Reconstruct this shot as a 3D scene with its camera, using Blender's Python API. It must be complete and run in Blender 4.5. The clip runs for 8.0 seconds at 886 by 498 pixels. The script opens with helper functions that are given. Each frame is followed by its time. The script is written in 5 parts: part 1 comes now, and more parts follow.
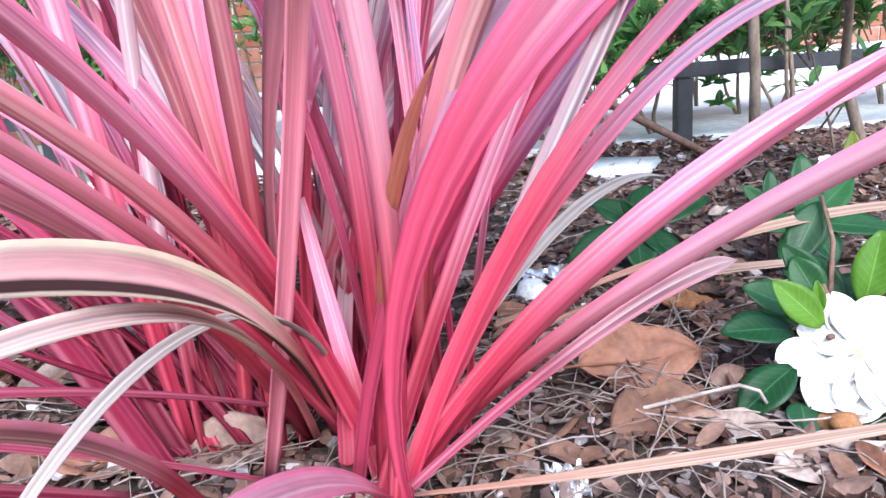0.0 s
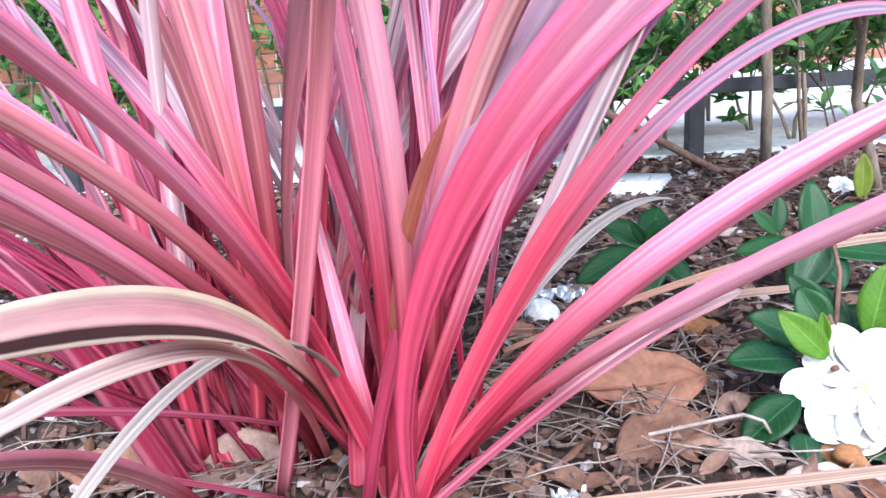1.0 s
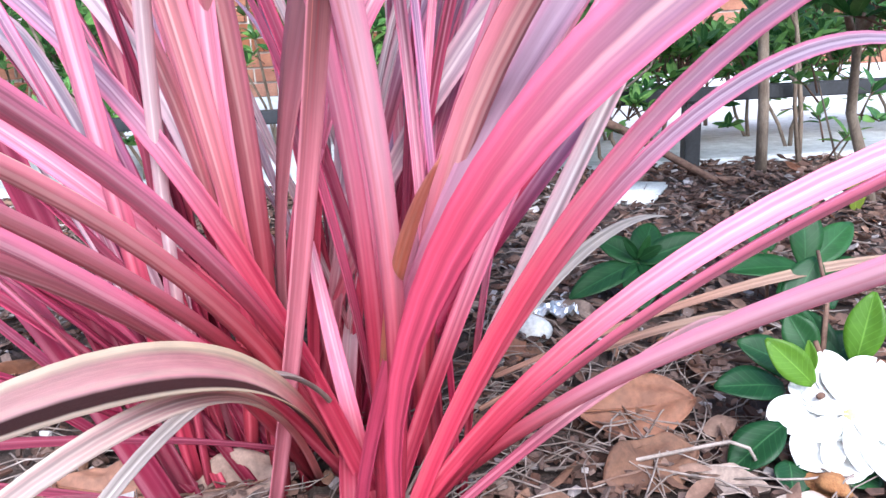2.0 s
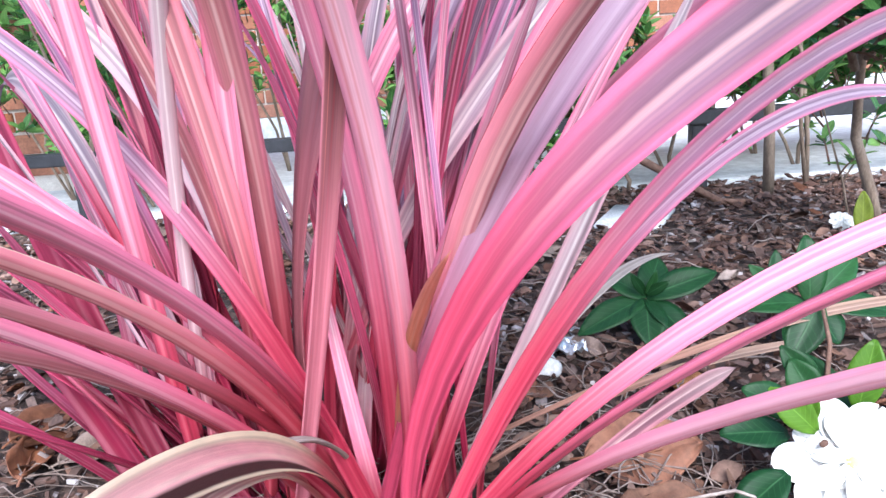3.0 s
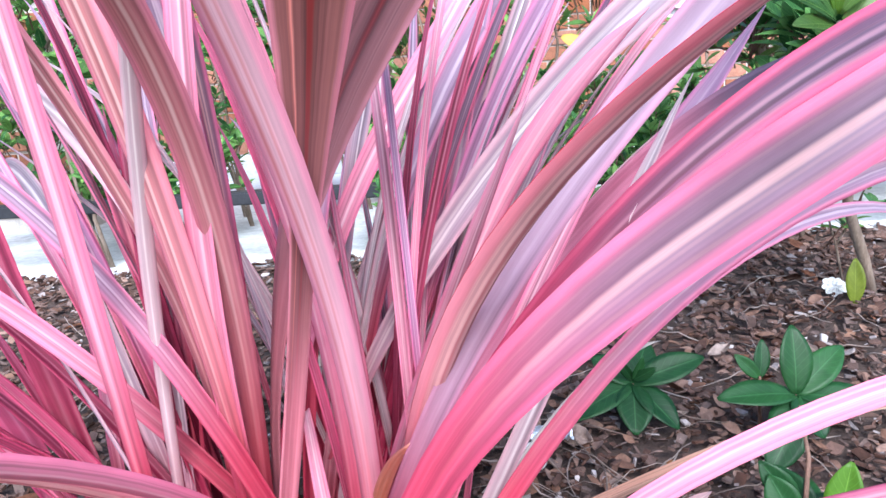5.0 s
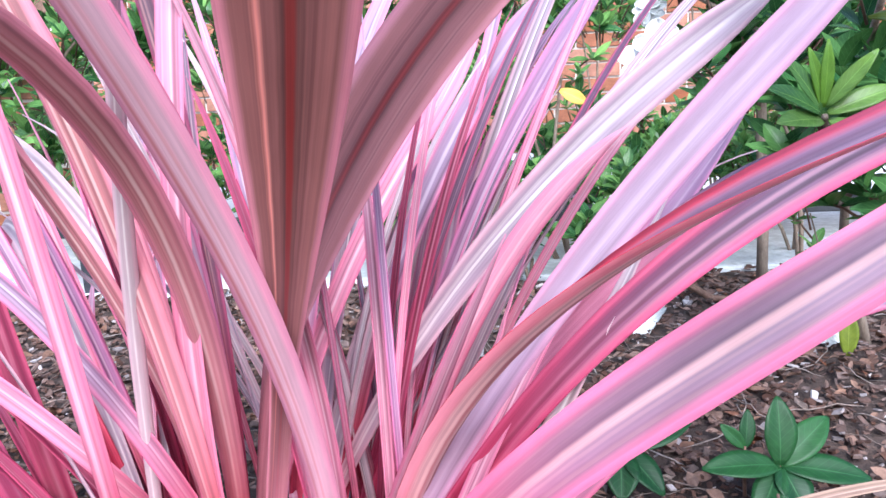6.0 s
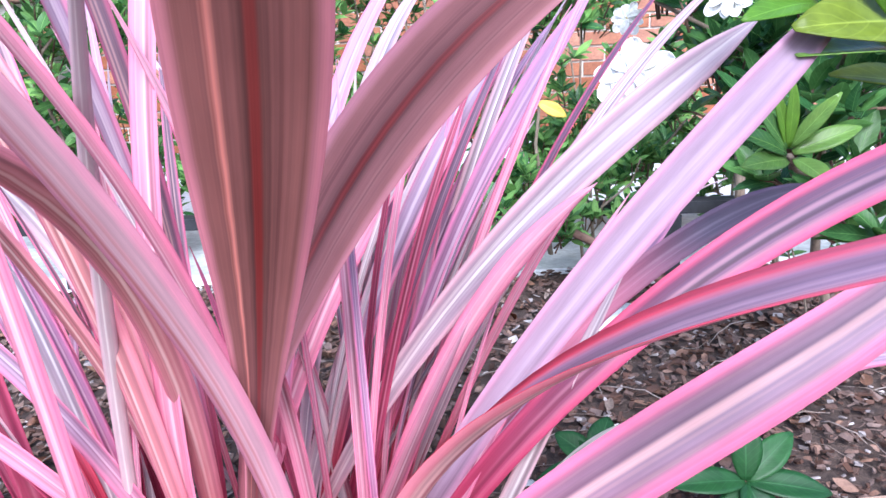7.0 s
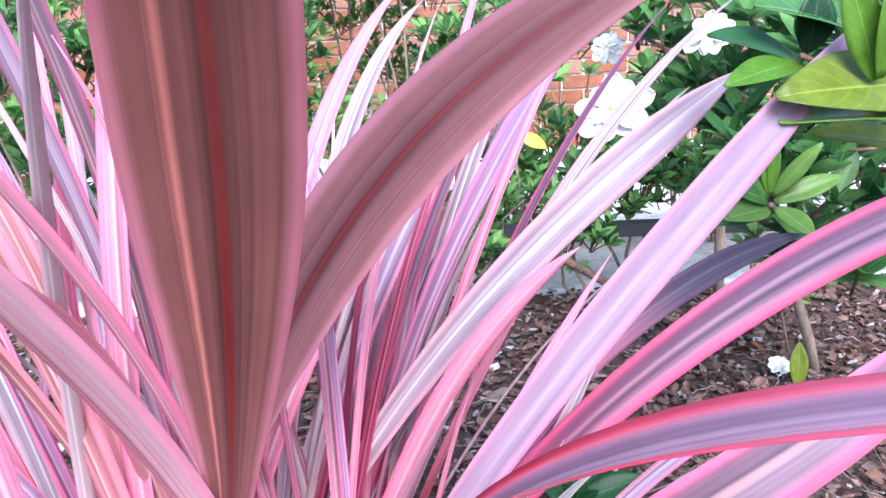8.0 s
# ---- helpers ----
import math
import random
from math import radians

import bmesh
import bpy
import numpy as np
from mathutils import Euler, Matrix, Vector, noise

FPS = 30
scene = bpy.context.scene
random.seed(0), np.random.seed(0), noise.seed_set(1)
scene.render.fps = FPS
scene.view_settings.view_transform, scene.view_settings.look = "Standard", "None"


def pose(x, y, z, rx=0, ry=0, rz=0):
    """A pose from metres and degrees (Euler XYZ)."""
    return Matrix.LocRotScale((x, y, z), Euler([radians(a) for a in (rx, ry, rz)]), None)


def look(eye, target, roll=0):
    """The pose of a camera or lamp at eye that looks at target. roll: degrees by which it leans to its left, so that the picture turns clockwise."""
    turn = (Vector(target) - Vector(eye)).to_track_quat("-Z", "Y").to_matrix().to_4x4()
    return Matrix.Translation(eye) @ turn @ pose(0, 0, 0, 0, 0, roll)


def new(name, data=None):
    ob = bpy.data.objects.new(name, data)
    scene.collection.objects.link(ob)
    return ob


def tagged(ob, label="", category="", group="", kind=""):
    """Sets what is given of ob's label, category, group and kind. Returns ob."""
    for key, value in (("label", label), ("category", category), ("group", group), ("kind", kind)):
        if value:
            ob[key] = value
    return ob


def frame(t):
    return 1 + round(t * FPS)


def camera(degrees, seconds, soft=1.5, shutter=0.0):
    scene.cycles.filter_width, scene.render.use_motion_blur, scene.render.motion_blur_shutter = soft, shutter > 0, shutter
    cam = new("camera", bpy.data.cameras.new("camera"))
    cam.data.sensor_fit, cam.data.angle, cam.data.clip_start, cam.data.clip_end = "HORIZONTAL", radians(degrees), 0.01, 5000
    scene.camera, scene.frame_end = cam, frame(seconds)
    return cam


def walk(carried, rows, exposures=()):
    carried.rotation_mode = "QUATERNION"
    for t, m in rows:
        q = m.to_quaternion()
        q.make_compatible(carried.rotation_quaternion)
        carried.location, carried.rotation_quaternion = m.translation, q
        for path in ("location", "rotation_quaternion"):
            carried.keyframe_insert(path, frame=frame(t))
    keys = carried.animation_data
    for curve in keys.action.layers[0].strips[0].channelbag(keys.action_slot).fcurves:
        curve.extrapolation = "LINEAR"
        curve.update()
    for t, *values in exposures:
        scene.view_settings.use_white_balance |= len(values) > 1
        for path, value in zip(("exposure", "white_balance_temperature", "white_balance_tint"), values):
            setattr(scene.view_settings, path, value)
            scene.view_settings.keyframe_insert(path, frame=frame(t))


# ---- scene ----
cam = camera(64.0, 8.0)
PATH = [
    (0, (0.0533, 0.1691, 0.2487), (0.0737, 2.0991, -0.2755), -4.76),
    (0.5, (0.0503, 0.1639, 0.2533), (0.0479, 2.0953, -0.2658), -4.33),
    (1, (0.0523, 0.1622, 0.2642), (0.0482, 2.0970, -0.2422), -3.82),
    (1.5, (0.0559, 0.1640, 0.2723), (0.0602, 2.0948, -0.2490), -3.14),
    (3, (0.0594, 0.1529, 0.3211), (0.0339, 2.0923, -0.1669), -4.24),
    (3.5, (0.0682, 0.1493, 0.3376), (0.0315, 2.0944, -0.1262), -5.14),
    (4.2, (0.0747, 0.1546, 0.3523), (0.0361, 2.1047, -0.0901), -4.92),
    (5.3, (0.0885, 0.1646, 0.4119), (0.0515, 2.1187, -0.0128), -3.57),
    (6, (0.1026, 0.1647, 0.4615), (0.0515, 2.1193, 0.0412), -2.97),
    (6.8, (0.1138, 0.1607, 0.5087), (0.0968, 2.1037, 0.0351), -2.80),
    (7.5, (0.1178, 0.1777, 0.5427), (0.1037, 2.1069, 0.0198), -3.04),
    (8, (0.1180, 0.1840, 0.5566), (0.1560, 2.1154, 0.0779), -2.77),
]
walk(cam, [(t, look(eye, target, roll)) for t, eye, target, roll in PATH], [(0, 1.46, 5550, 8), (3.5, 1.34, 5650, 9), (5.3, 1.38, 5550, 9), (8, 1.47, 5450, 13)])

# ---------- light ----------
world = bpy.data.worlds.new("world")
scene.world = world
world.use_nodes = True
wn = world.node_tree.nodes
sky = wn.new("ShaderNodeTexSky")
sky.sky_type = "NISHITA"
sky.sun_disc = False
sky.sun_elevation = radians(46)
sky.sun_rotation = radians(172)
sky.dust_density = 3.0
world.node_tree.links.new(sky.outputs[0], wn["Background"].inputs[0])
wn["Background"].inputs[1].default_value = 0.165
sun_data = bpy.data.lights.new("sun", "SUN")
sun_data.energy = 2.3
sun_data.angle = radians(42)
sun_data.color = (1.0, 0.96, 0.92)
sun = new("sun", sun_data)
sun.matrix_world = look((0.22, -1.6, 1.75), (0, 0, 0))


# ---------- materials ----------
def material(name):
    m = bpy.data.materials.new(name)
    m.use_nodes = True
    return m, m.node_tree.nodes, m.node_tree.links, m.node_tree.nodes["Principled BSDF"]


def ramp(nodes, stops, mode="LINEAR"):
    r = nodes.new("ShaderNodeValToRGB")
    r.color_ramp.interpolation = mode
    els = r.color_ramp.elements
    while len(els) < len(stops):
        els.new(0.5)
    for e, (p, c) in zip(els, stops):
        e.position = p
        e.color = (*c, 1)
    return r


def noise_node(nodes, links, vec, scale, detail=4.0, rough=0.55, stretch=None):
    if stretch:
        mp = nodes.new("ShaderNodeMapping")
        mp.inputs["Scale"].default_value = stretch
        links.new(vec, mp.inputs[0])
        vec = mp.outputs[0]
    n = nodes.new("ShaderNodeTexNoise")
    n.inputs["Scale"].default_value = scale
    n.inputs["Detail"].default_value = detail
    n.inputs["Roughness"].default_value = rough
    links.new(vec, n.inputs["Vector"])
    return n


def mix(nodes, links, a, b, fac, mode="MIX"):
    m = nodes.new("ShaderNodeMix")
    m.data_type = "RGBA"
    m.blend_type = mode
    for sock, v in ((m.inputs[6], a), (m.inputs[7], b), (m.inputs[0], fac)):
        if isinstance(v, (int, float)):
            sock.default_value = v
        elif isinstance(v, tuple):
            sock.default_value = (*v, 1)
        else:
            links.new(v, sock)
    return m.outputs[2]


def bump(nodes, links, height, bsdf, strength=0.3, dist=0.002):
    b = nodes.new("ShaderNodeBump")
    b.inputs["Strength"].default_value = strength
    b.inputs["Distance"].default_value = dist
    links.new(height, b.inputs["Height"])
    links.new(b.outputs[0], bsdf.inputs["Normal"])


def rough_mat(name, dark, light, scale, roughness=0.85, bump_strength=0.5, dist=0.002, stretch=None, space="Object", random_tint=0.0, spots=None):
    """A matt natural surface: two noises, relief, a tint that differs from piece to piece."""
    m, n, l, b = material(name)
    tc = n.new("ShaderNodeTexCoord")
    vec = tc.outputs[space]
    big = noise_node(n, l, vec, scale, 5, 0.6, stretch)
    fine = noise_node(n, l, vec, scale * 7, 4, 0.65, stretch)
    r = ramp(n, [(0.3, dark), (0.7, light)])
    l.new(big.outputs[0], r.inputs[0])
    fr = ramp(n, [(0.25, (0.55, 0.55, 0.55)), (0.75, (1.2, 1.2, 1.2))])
    l.new(fine.outputs[0], fr.inputs[0])
    col = mix(n, l, r.outputs[0], fr.outputs[0], 0.8, "MULTIPLY")
    if spots:
        sp = noise_node(n, l, vec, scale * 2.3, 2, 0.5)
        sr = ramp(n, [(0.62, (0, 0, 0)), (0.7, (1, 1, 1))])
        l.new(sp.outputs[0], sr.inputs[0])
        col = mix(n, l, col, spots, sr.outputs[0])
    if random_tint:
        oi = n.new("ShaderNodeObjectInfo")
        geo = n.new("ShaderNodeNewGeometry")
        add = n.new("ShaderNodeMath")
        add.operation = "ADD"
        l.new(oi.outputs["Random"], add.inputs[0])
        l.new(geo.outputs["Random Per Island"], add.inputs[1])
        fracn = n.new("ShaderNodeMath")
        fracn.operation = "FRACT"
        l.new(add.outputs[0], fracn.inputs[0])
        hs = n.new("ShaderNodeHueSaturation")
        mr = n.new("ShaderNodeMapRange")
        mr.inputs["To Min"].default_value = 1 - random_tint
        mr.inputs["To Max"].default_value = 1 + random_tint
        l.new(fracn.outputs[0], mr.inputs[0])
        l.new(mr.outputs[0], hs.inputs["Value"])
        mr2 = n.new("ShaderNodeMapRange")
        mr2.inputs["To Min"].default_value = 1 + random_tint * 0.6
        mr2.inputs["To Max"].default_value = 1 - random_tint * 0.8
        l.new(fracn.outputs[0], mr2.inputs[0])
        l.new(mr2.outputs[0], hs.inputs["Saturation"])
        l.new(col, hs.inputs["Color"])
        col = hs.outputs[0]
    l.new(col, b.inputs["Base Color"])
    b.inputs["Roughness"].default_value = roughness
    bump(n, l, fine.outputs[0], b, bump_strength, dist)
    return m


def blade_mat(name, margin, middle, streak, base, tip, pale=0.35, roughness=0.45, through_light=0.37, scorch=False, bronze=False, foot_end=0.46, shade=0.5):
    """A striped strap leaf: u runs across the blade, v along it. Pink margins, a darker middle band, pale streaks, a
    crimson foot darkened to hold the shade low in the clump.
    """
    m, n, l, b = material(name)
    uv = n.new("ShaderNodeUVMap")
    sep = n.new("ShaderNodeSeparateXYZ")
    l.new(uv.outputs[0], sep.inputs[0])
    oi = n.new("ShaderNodeObjectInfo")
    off = n.new("ShaderNodeCombineXYZ")
    mul = n.new("ShaderNodeMath")
    mul.operation = "MULTIPLY"
    mul.inputs[1].default_value = 37.0
    l.new(oi.outputs["Random"], mul.inputs[0])
    l.new(mul.outputs[0], off.inputs[0])
    l.new(mul.outputs[0], off.inputs[1])
    vadd = n.new("ShaderNodeVectorMath")
    l.new(uv.outputs[0], vadd.inputs[0])
    l.new(off.outputs[0], vadd.inputs[1])
    shift = noise_node(n, l, vadd.outputs[0], 1.0, 2, 0.5, (1.2, 2.0, 1))
    sh = n.new("ShaderNodeMath")
    sh.operation = "MULTIPLY_ADD"
    sh.inputs[1].default_value = 0.06 if bronze else 0.18
    l.new(shift.outputs[0], sh.inputs[0])
    l.new(sep.outputs[0], sh.inputs[2])
    sub = n.new("ShaderNodeMath")
    sub.operation = "SUBTRACT"
    sub.inputs[1].default_value = 0.03 if bronze else 0.09
    l.new(sh.outputs[0], sub.inputs[0])
    dark = tuple(c * shade for c in middle)
    wide = noise_node(n, l, vadd.outputs[0], 1.0, 1, 0.4, (4.2, 0.35, 1))
    if bronze:
        # broad pink edges, a brown blade with a dark rib and one coral stripe that paints light shining through
        bands = ramp(n, [(0.0, margin), (0.04, margin), (0.13, middle), (0.30, middle), (0.43, dark), (0.46, (0.17, 0.022, 0.02)), (0.51, (0.17, 0.022, 0.02)), (0.54, dark), (0.62, middle), (0.69, middle), (0.725, streak), (0.745, streak),
                         (0.78, tuple(c * 1.15 for c in middle)), (0.90, tuple(c * 1.3 for c in middle)), (0.97, margin), (1.0, margin)])
        l.new(sub.outputs[0], bands.inputs[0])
        col = bands.outputs[0]
    else:
        # stripes of several tones, then the coloured edges
        tones = ramp(n, [(0.33, dark), (0.44, middle), (0.56, middle), (0.74, streak)])
        l.new(wide.outputs[0], tones.inputs[0])
        col = tones.outputs[0]
        edge = ramp(n, [(0.0, (1, 1, 1)), (0.12, (0.95, 0.95, 0.95)), (0.24, (0.1, 0.1, 0.1)), (0.50, (0, 0, 0)), (0.78, (0.1, 0.1, 0.1)), (0.88, (0.95, 0.95, 0.95)), (1.0, (1, 1, 1))])
        l.new(sub.outputs[0], edge.inputs[0])
        col = mix(n, l, col, margin, edge.outputs[0])
        rib = ramp(n, [(0.42, (0, 0, 0)), (0.485, (pale, pale, pale)), (0.515, (pale, pale, pale)), (0.58, (0, 0, 0))], "EASE")
        l.new(sub.outputs[0], rib.inputs[0])
        col = mix(n, l, col, streak, rib.outputs[0])
    line = noise_node(n, l, vadd.outputs[0], 1.0, 2, 0.5, (16.0 if bronze else 9.0, 0.30, 1))
    lr = ramp(n, [(0.50, (0, 0, 0)), (0.78, (1, 1, 1))])
    l.new(line.outputs[0], lr.inputs[0])
    lm = n.new("ShaderNodeMath")
    lm.operation = "MULTIPLY"
    lm.inputs[1].default_value = pale * (0.6 if bronze else 0.55)
    l.new(lr.outputs[0], lm.inputs[0])
    col = mix(n, l, col, streak, lm.outputs[0])
    ld = ramp(n, [(0.32, (0.46, 0.40, 0.43)), (0.45, (1, 1, 1))])
    l.new(line.outputs[0], ld.inputs[0])
    col = mix(n, l, col, ld.outputs[0], 0.75 if bronze else 1.0 * (1 - shade), "MULTIPLY")
    fine = noise_node(n, l, vadd.outputs[0], 1.0, 4, 0.6, (70.0, 1.4, 1))
    fr = ramp(n, [(0.3, (0.82, 0.80, 0.81)), (0.7, (1.10, 1.09, 1.09))])
    l.new(fine.outputs[0], fr.inputs[0])
    col = mix(n, l, col, fr.outputs[0], 0.5, "MULTIPLY")
    blush = ramp(n, [(0.25, (0.40, 0.40, 0.40)), (0.62, (0, 0, 0))], "EASE")
    l.new(sep.outputs[1], blush.inputs[0])
    col = mix(n, l, col, margin, blush.outputs[0])
    # crimson foot; its colour is also darkened for the shade between the blades
    foot = ramp(n, [(0.28, (1, 1, 1)), (0.40, (0, 0, 0))] if bronze else [(max(0.02, foot_end - 0.24), (1, 1, 1)), (foot_end, (0, 0, 0))], "EASE")
    l.new(sep.outputs[1], foot.inputs[0])
    flesh = ramp(n, [(0.30, tuple(c * 0.62 for c in base)), (0.48, base), (0.74, tuple(min(1, c * 1.15 + 0.07) for c in base))], "EASE")
    l.new(wide.outputs[0], flesh.inputs[0])
    footc = mix(n, l, flesh.outputs[0], fr.outputs[0], 0.9, "MULTIPLY")
    fm = n.new("ShaderNodeMath")
    fm.operation = "MULTIPLY"
    fm.inputs[1].default_value = 0.8 if bronze else 0.95
    l.new(foot.outputs[0], fm.inputs[0])
    col = mix(n, l, col, footc, fm.outputs[0])
    end = ramp(n, [(0.55, (0, 0, 0)), (1.0, (1, 1, 1))], "EASE")
    l.new(sep.outputs[1], end.inputs[0])
    em = n.new("ShaderNodeMath")
    em.operation = "MULTIPLY"
    em.inputs[1].default_value = 0.55
    l.new(end.outputs[0], em.inputs[0])
    col = mix(n, l, col, tip, em.outputs[0])
    blot = noise_node(n, l, vadd.outputs[0], 1.0, 3, 0.6, (5.0, 14.0, 1))
    br = ramp(n, [(0.3, (0.86, 0.84, 0.84)), (0.65, (1.06, 1.05, 1.05))])
    l.new(blot.outputs[0], br.inputs[0])
    col = mix(n, l, col, br.outputs[0], 0.8, "MULTIPLY")
    if scorch:
        # a withered dark strip that runs along one side
        sc = ramp(n, [(0.08, (0, 0, 0)), (0.13, (1, 1, 1)), (0.34, (1, 1, 1)), (0.42, (0, 0, 0))])
        l.new(sub.outputs[0], sc.inputs[0])
        col = mix(n, l, col, (0.05, 0.022, 0.02), sc.outputs[0])
    hs = n.new("ShaderNodeHueSaturation")
    mr = n.new("ShaderNodeMapRange")
    mr.inputs["To Min"].default_value = 0.86
    mr.inputs["To Max"].default_value = 1.12
    l.new(oi.outputs["Random"], mr.inputs[0])
    l.new(mr.outputs[0], hs.inputs["Value"])
    l.new(col, hs.inputs["Color"])
    col = hs.outputs[0]
    l.new(col, b.inputs["Base Color"])
    b.inputs["Roughness"].default_value = roughness
    b.inputs["Specular IOR Level"].default_value = 0.25
    bump(n, l, fine.outputs[0], b, 0.35, 0.0006)
    tr = n.new("ShaderNodeBsdfTranslucent")
    l.new(col, tr.inputs[0])
    ms = n.new("ShaderNodeMixShader")
    ms.inputs[0].default_value = through_light
    out = n["Material Output"]
    l.new(b.outputs[0], ms.inputs[1])
    l.new(tr.outputs[0], ms.inputs[2])
    l.new(ms.outputs[0], out.inputs[0])
    return m


def green_mat(name, dark, light, roughness=0.25, through_light=0.2):
    """A glossy green leaf: darker and lighter patches, a pale midrib and side veins."""
    m, n, l, b = material(name)
    uv = n.new("ShaderNodeUVMap")
    sep = n.new("ShaderNodeSeparateXYZ")
    l.new(uv.outputs[0], sep.inputs[0])
    oi = n.new("ShaderNodeObjectInfo")
    geo = n.new("ShaderNodeNewGeometry")
    add = n.new("ShaderNodeMath")
    l.new(oi.outputs["Random"], add.inputs[0])
    l.new(geo.outputs["Random Per Island"], add.inputs[1])
    fracn = n.new("ShaderNodeMath")
    fracn.operation = "FRACT"
    l.new(add.outputs[0], fracn.inputs[0])
    col = mix(n, l, dark, light, fracn.outputs[0])
    tc = n.new("ShaderNodeTexCoord")
    blot = noise_node(n, l, tc.outputs["Object"], 60, 4, 0.6)
    br = ramp(n, [(0.3, (0.7, 0.72, 0.7)), (0.7, (1.2, 1.2, 1.1))])
    l.new(blot.outputs[0], br.inputs[0])
    col = mix(n, l, col, br.outputs[0], 0.8, "MULTIPLY")
    # side veins: stripes that slant away from the midrib
    ab = n.new("ShaderNodeMath")
    ab.operation = "SUBTRACT"
    ab.inputs[1].default_value = 0.5
    l.new(sep.outputs[0], ab.inputs[0])
    aa = n.new("ShaderNodeMath")
    aa.operation = "ABSOLUTE"
    l.new(ab.outputs[0], aa.inputs[0])
    sl = n.new("ShaderNodeMath")
    sl.operation = "MULTIPLY_ADD"
    sl.inputs[1].default_value = -0.5
    l.new(aa.outputs[0], sl.inputs[0])
    l.new(sep.outputs[1], sl.inputs[2])
    sc = n.new("ShaderNodeMath")
    sc.operation = "MULTIPLY"
    sc.inputs[1].default_value = 55.0
    l.new(sl.outputs[0], sc.inputs[0])
    sn = n.new("ShaderNodeMath")
    sn.operation = "SINE"
    l.new(sc.outputs[0], sn.inputs[0])
    vr = ramp(n, [(0.86, (0, 0, 0)), (1.0, (0.16, 0.16, 0.16))])
    l.new(sn.outputs[0], vr.inputs[0])
    rib = ramp(n, [(0.0, (0.55, 0.55, 0.55)), (0.03, (0, 0, 0))])
    l.new(aa.outputs[0], rib.inputs[0])
    vein = mix(n, l, vr.outputs[0], (1.0, 1.0, 1.0), rib.outputs[0])
    pale = tuple(min(1, c * 1.8 + 0.02) for c in light)
    col = mix(n, l, col, pale, vein)
    l.new(col, b.inputs["Base Color"])
    b.inputs["Roughness"].default_value = roughness
    b.inputs["Specular IOR Level"].default_value = 0.25
    bump(n, l, vein, b, 0.3, 0.0008)
    tr = n.new("ShaderNodeBsdfTranslucent")
    l.new(col, tr.inputs[0])
    ms = n.new("ShaderNodeMixShader")
    ms.inputs[0].default_value = through_light
    l.new(b.outputs[0], ms.inputs[1])
    l.new(tr.outputs[0], ms.inputs[2])
    l.new(ms.outputs[0], n["Material Output"].inputs[0])
    return m


ROSE = blade_mat("rose_blade", (0.84, 0.25, 0.39), (0.68, 0.28, 0.37), (0.90, 0.68, 0.72), (0.48, 0.032, 0.074), (0.66, 0.39, 0.50), 0.55, foot_end=0.39, shade=0.5)
CORAL = blade_mat("coral_blade", (0.86, 0.32, 0.40), (0.54, 0.22, 0.225), (0.93, 0.72, 0.66), (0.48, 0.042, 0.074), (0.62, 0.42, 0.45), 0.6, foot_end=0.39, shade=0.48)
IVORY = blade_mat("ivory_blade", (0.80, 0.52, 0.57), (0.62, 0.49, 0.51), (0.92, 0.88, 0.84), (0.46, 0.03, 0.08), (0.60, 0.50, 0.55), 0.7, foot_end=0.28, shade=0.65)
LILAC = blade_mat("lilac_blade", (0.76, 0.24, 0.40), (0.36, 0.26, 0.37), (0.80, 0.67, 0.74), (0.50, 0.026, 0.07), (0.40, 0.32, 0.44), 0.55, shade=0.5)
REDRIM = blade_mat("red_rimmed_blade", (0.72, 0.06, 0.11), (0.30, 0.205, 0.30), (0.66, 0.44, 0.50), (0.52, 0.05, 0.08), (0.31, 0.23, 0.34), 0.4, foot_end=0.55, shade=0.6)
BLUSH = blade_mat("blush_blade", (0.74, 0.19, 0.34), (0.235, 0.165, 0.225), (0.76, 0.46, 0.44), (0.58, 0.06, 0.13), (0.23, 0.18, 0.245), 0.6, foot_end=0.50, shade=0.6)
CREAM = blade_mat("cream_blade", (0.68, 0.42, 0.49), (0.40, 0.32, 0.385), (0.90, 0.84, 0.82), (0.50, 0.035, 0.08), (0.35, 0.29, 0.355), 0.85, foot_end=0.30, shade=0.55)
PINKLINE = blade_mat("pink_lined_blade", (0.80, 0.34, 0.45), (0.72, 0.46, 0.52), (0.54, 0.20, 0.21), (0.48, 0.03, 0.07), (0.66, 0.48, 0.55), 0.5, foot_end=0.38, shade=0.75)
MAUVE = blade_mat("mauve_blade", (0.66, 0.11, 0.23), (0.13, 0.088, 0.15), (0.48, 0.25, 0.33), (0.60, 0.045, 0.13), (0.12, 0.085, 0.15), 0.5)
INK = blade_mat("ink_blade", (0.13, 0.09, 0.15), (0.075, 0.065, 0.11), (0.30, 0.25, 0.34), (0.56, 0.18, 0.28), (0.08, 0.065, 0.10), 0.35, foot_end=0.80)
PALE = blade_mat("pale_lilac_blade", (0.50, 0.25, 0.36), (0.35, 0.255, 0.335), (0.50, 0.38, 0.46), (0.50, 0.045, 0.11), (0.35, 0.26, 0.36), 0.35, foot_end=0.34, shade=0.75)
BRONZE = blade_mat("bronze_blade", (0.62, 0.24, 0.30), (0.195, 0.078, 0.072), (0.64, 0.24, 0.20), (0.62, 0.20, 0.26), (0.185, 0.076, 0.070), 0.3, bronze=True)
UMBER = blade_mat("umber_blade", (0.52, 0.22, 0.27), (0.215, 0.088, 0.090), (0.29, 0.13, 0.13), (0.46, 0.14, 0.17), (0.215, 0.095, 0.098), 0.3, bronze=True)
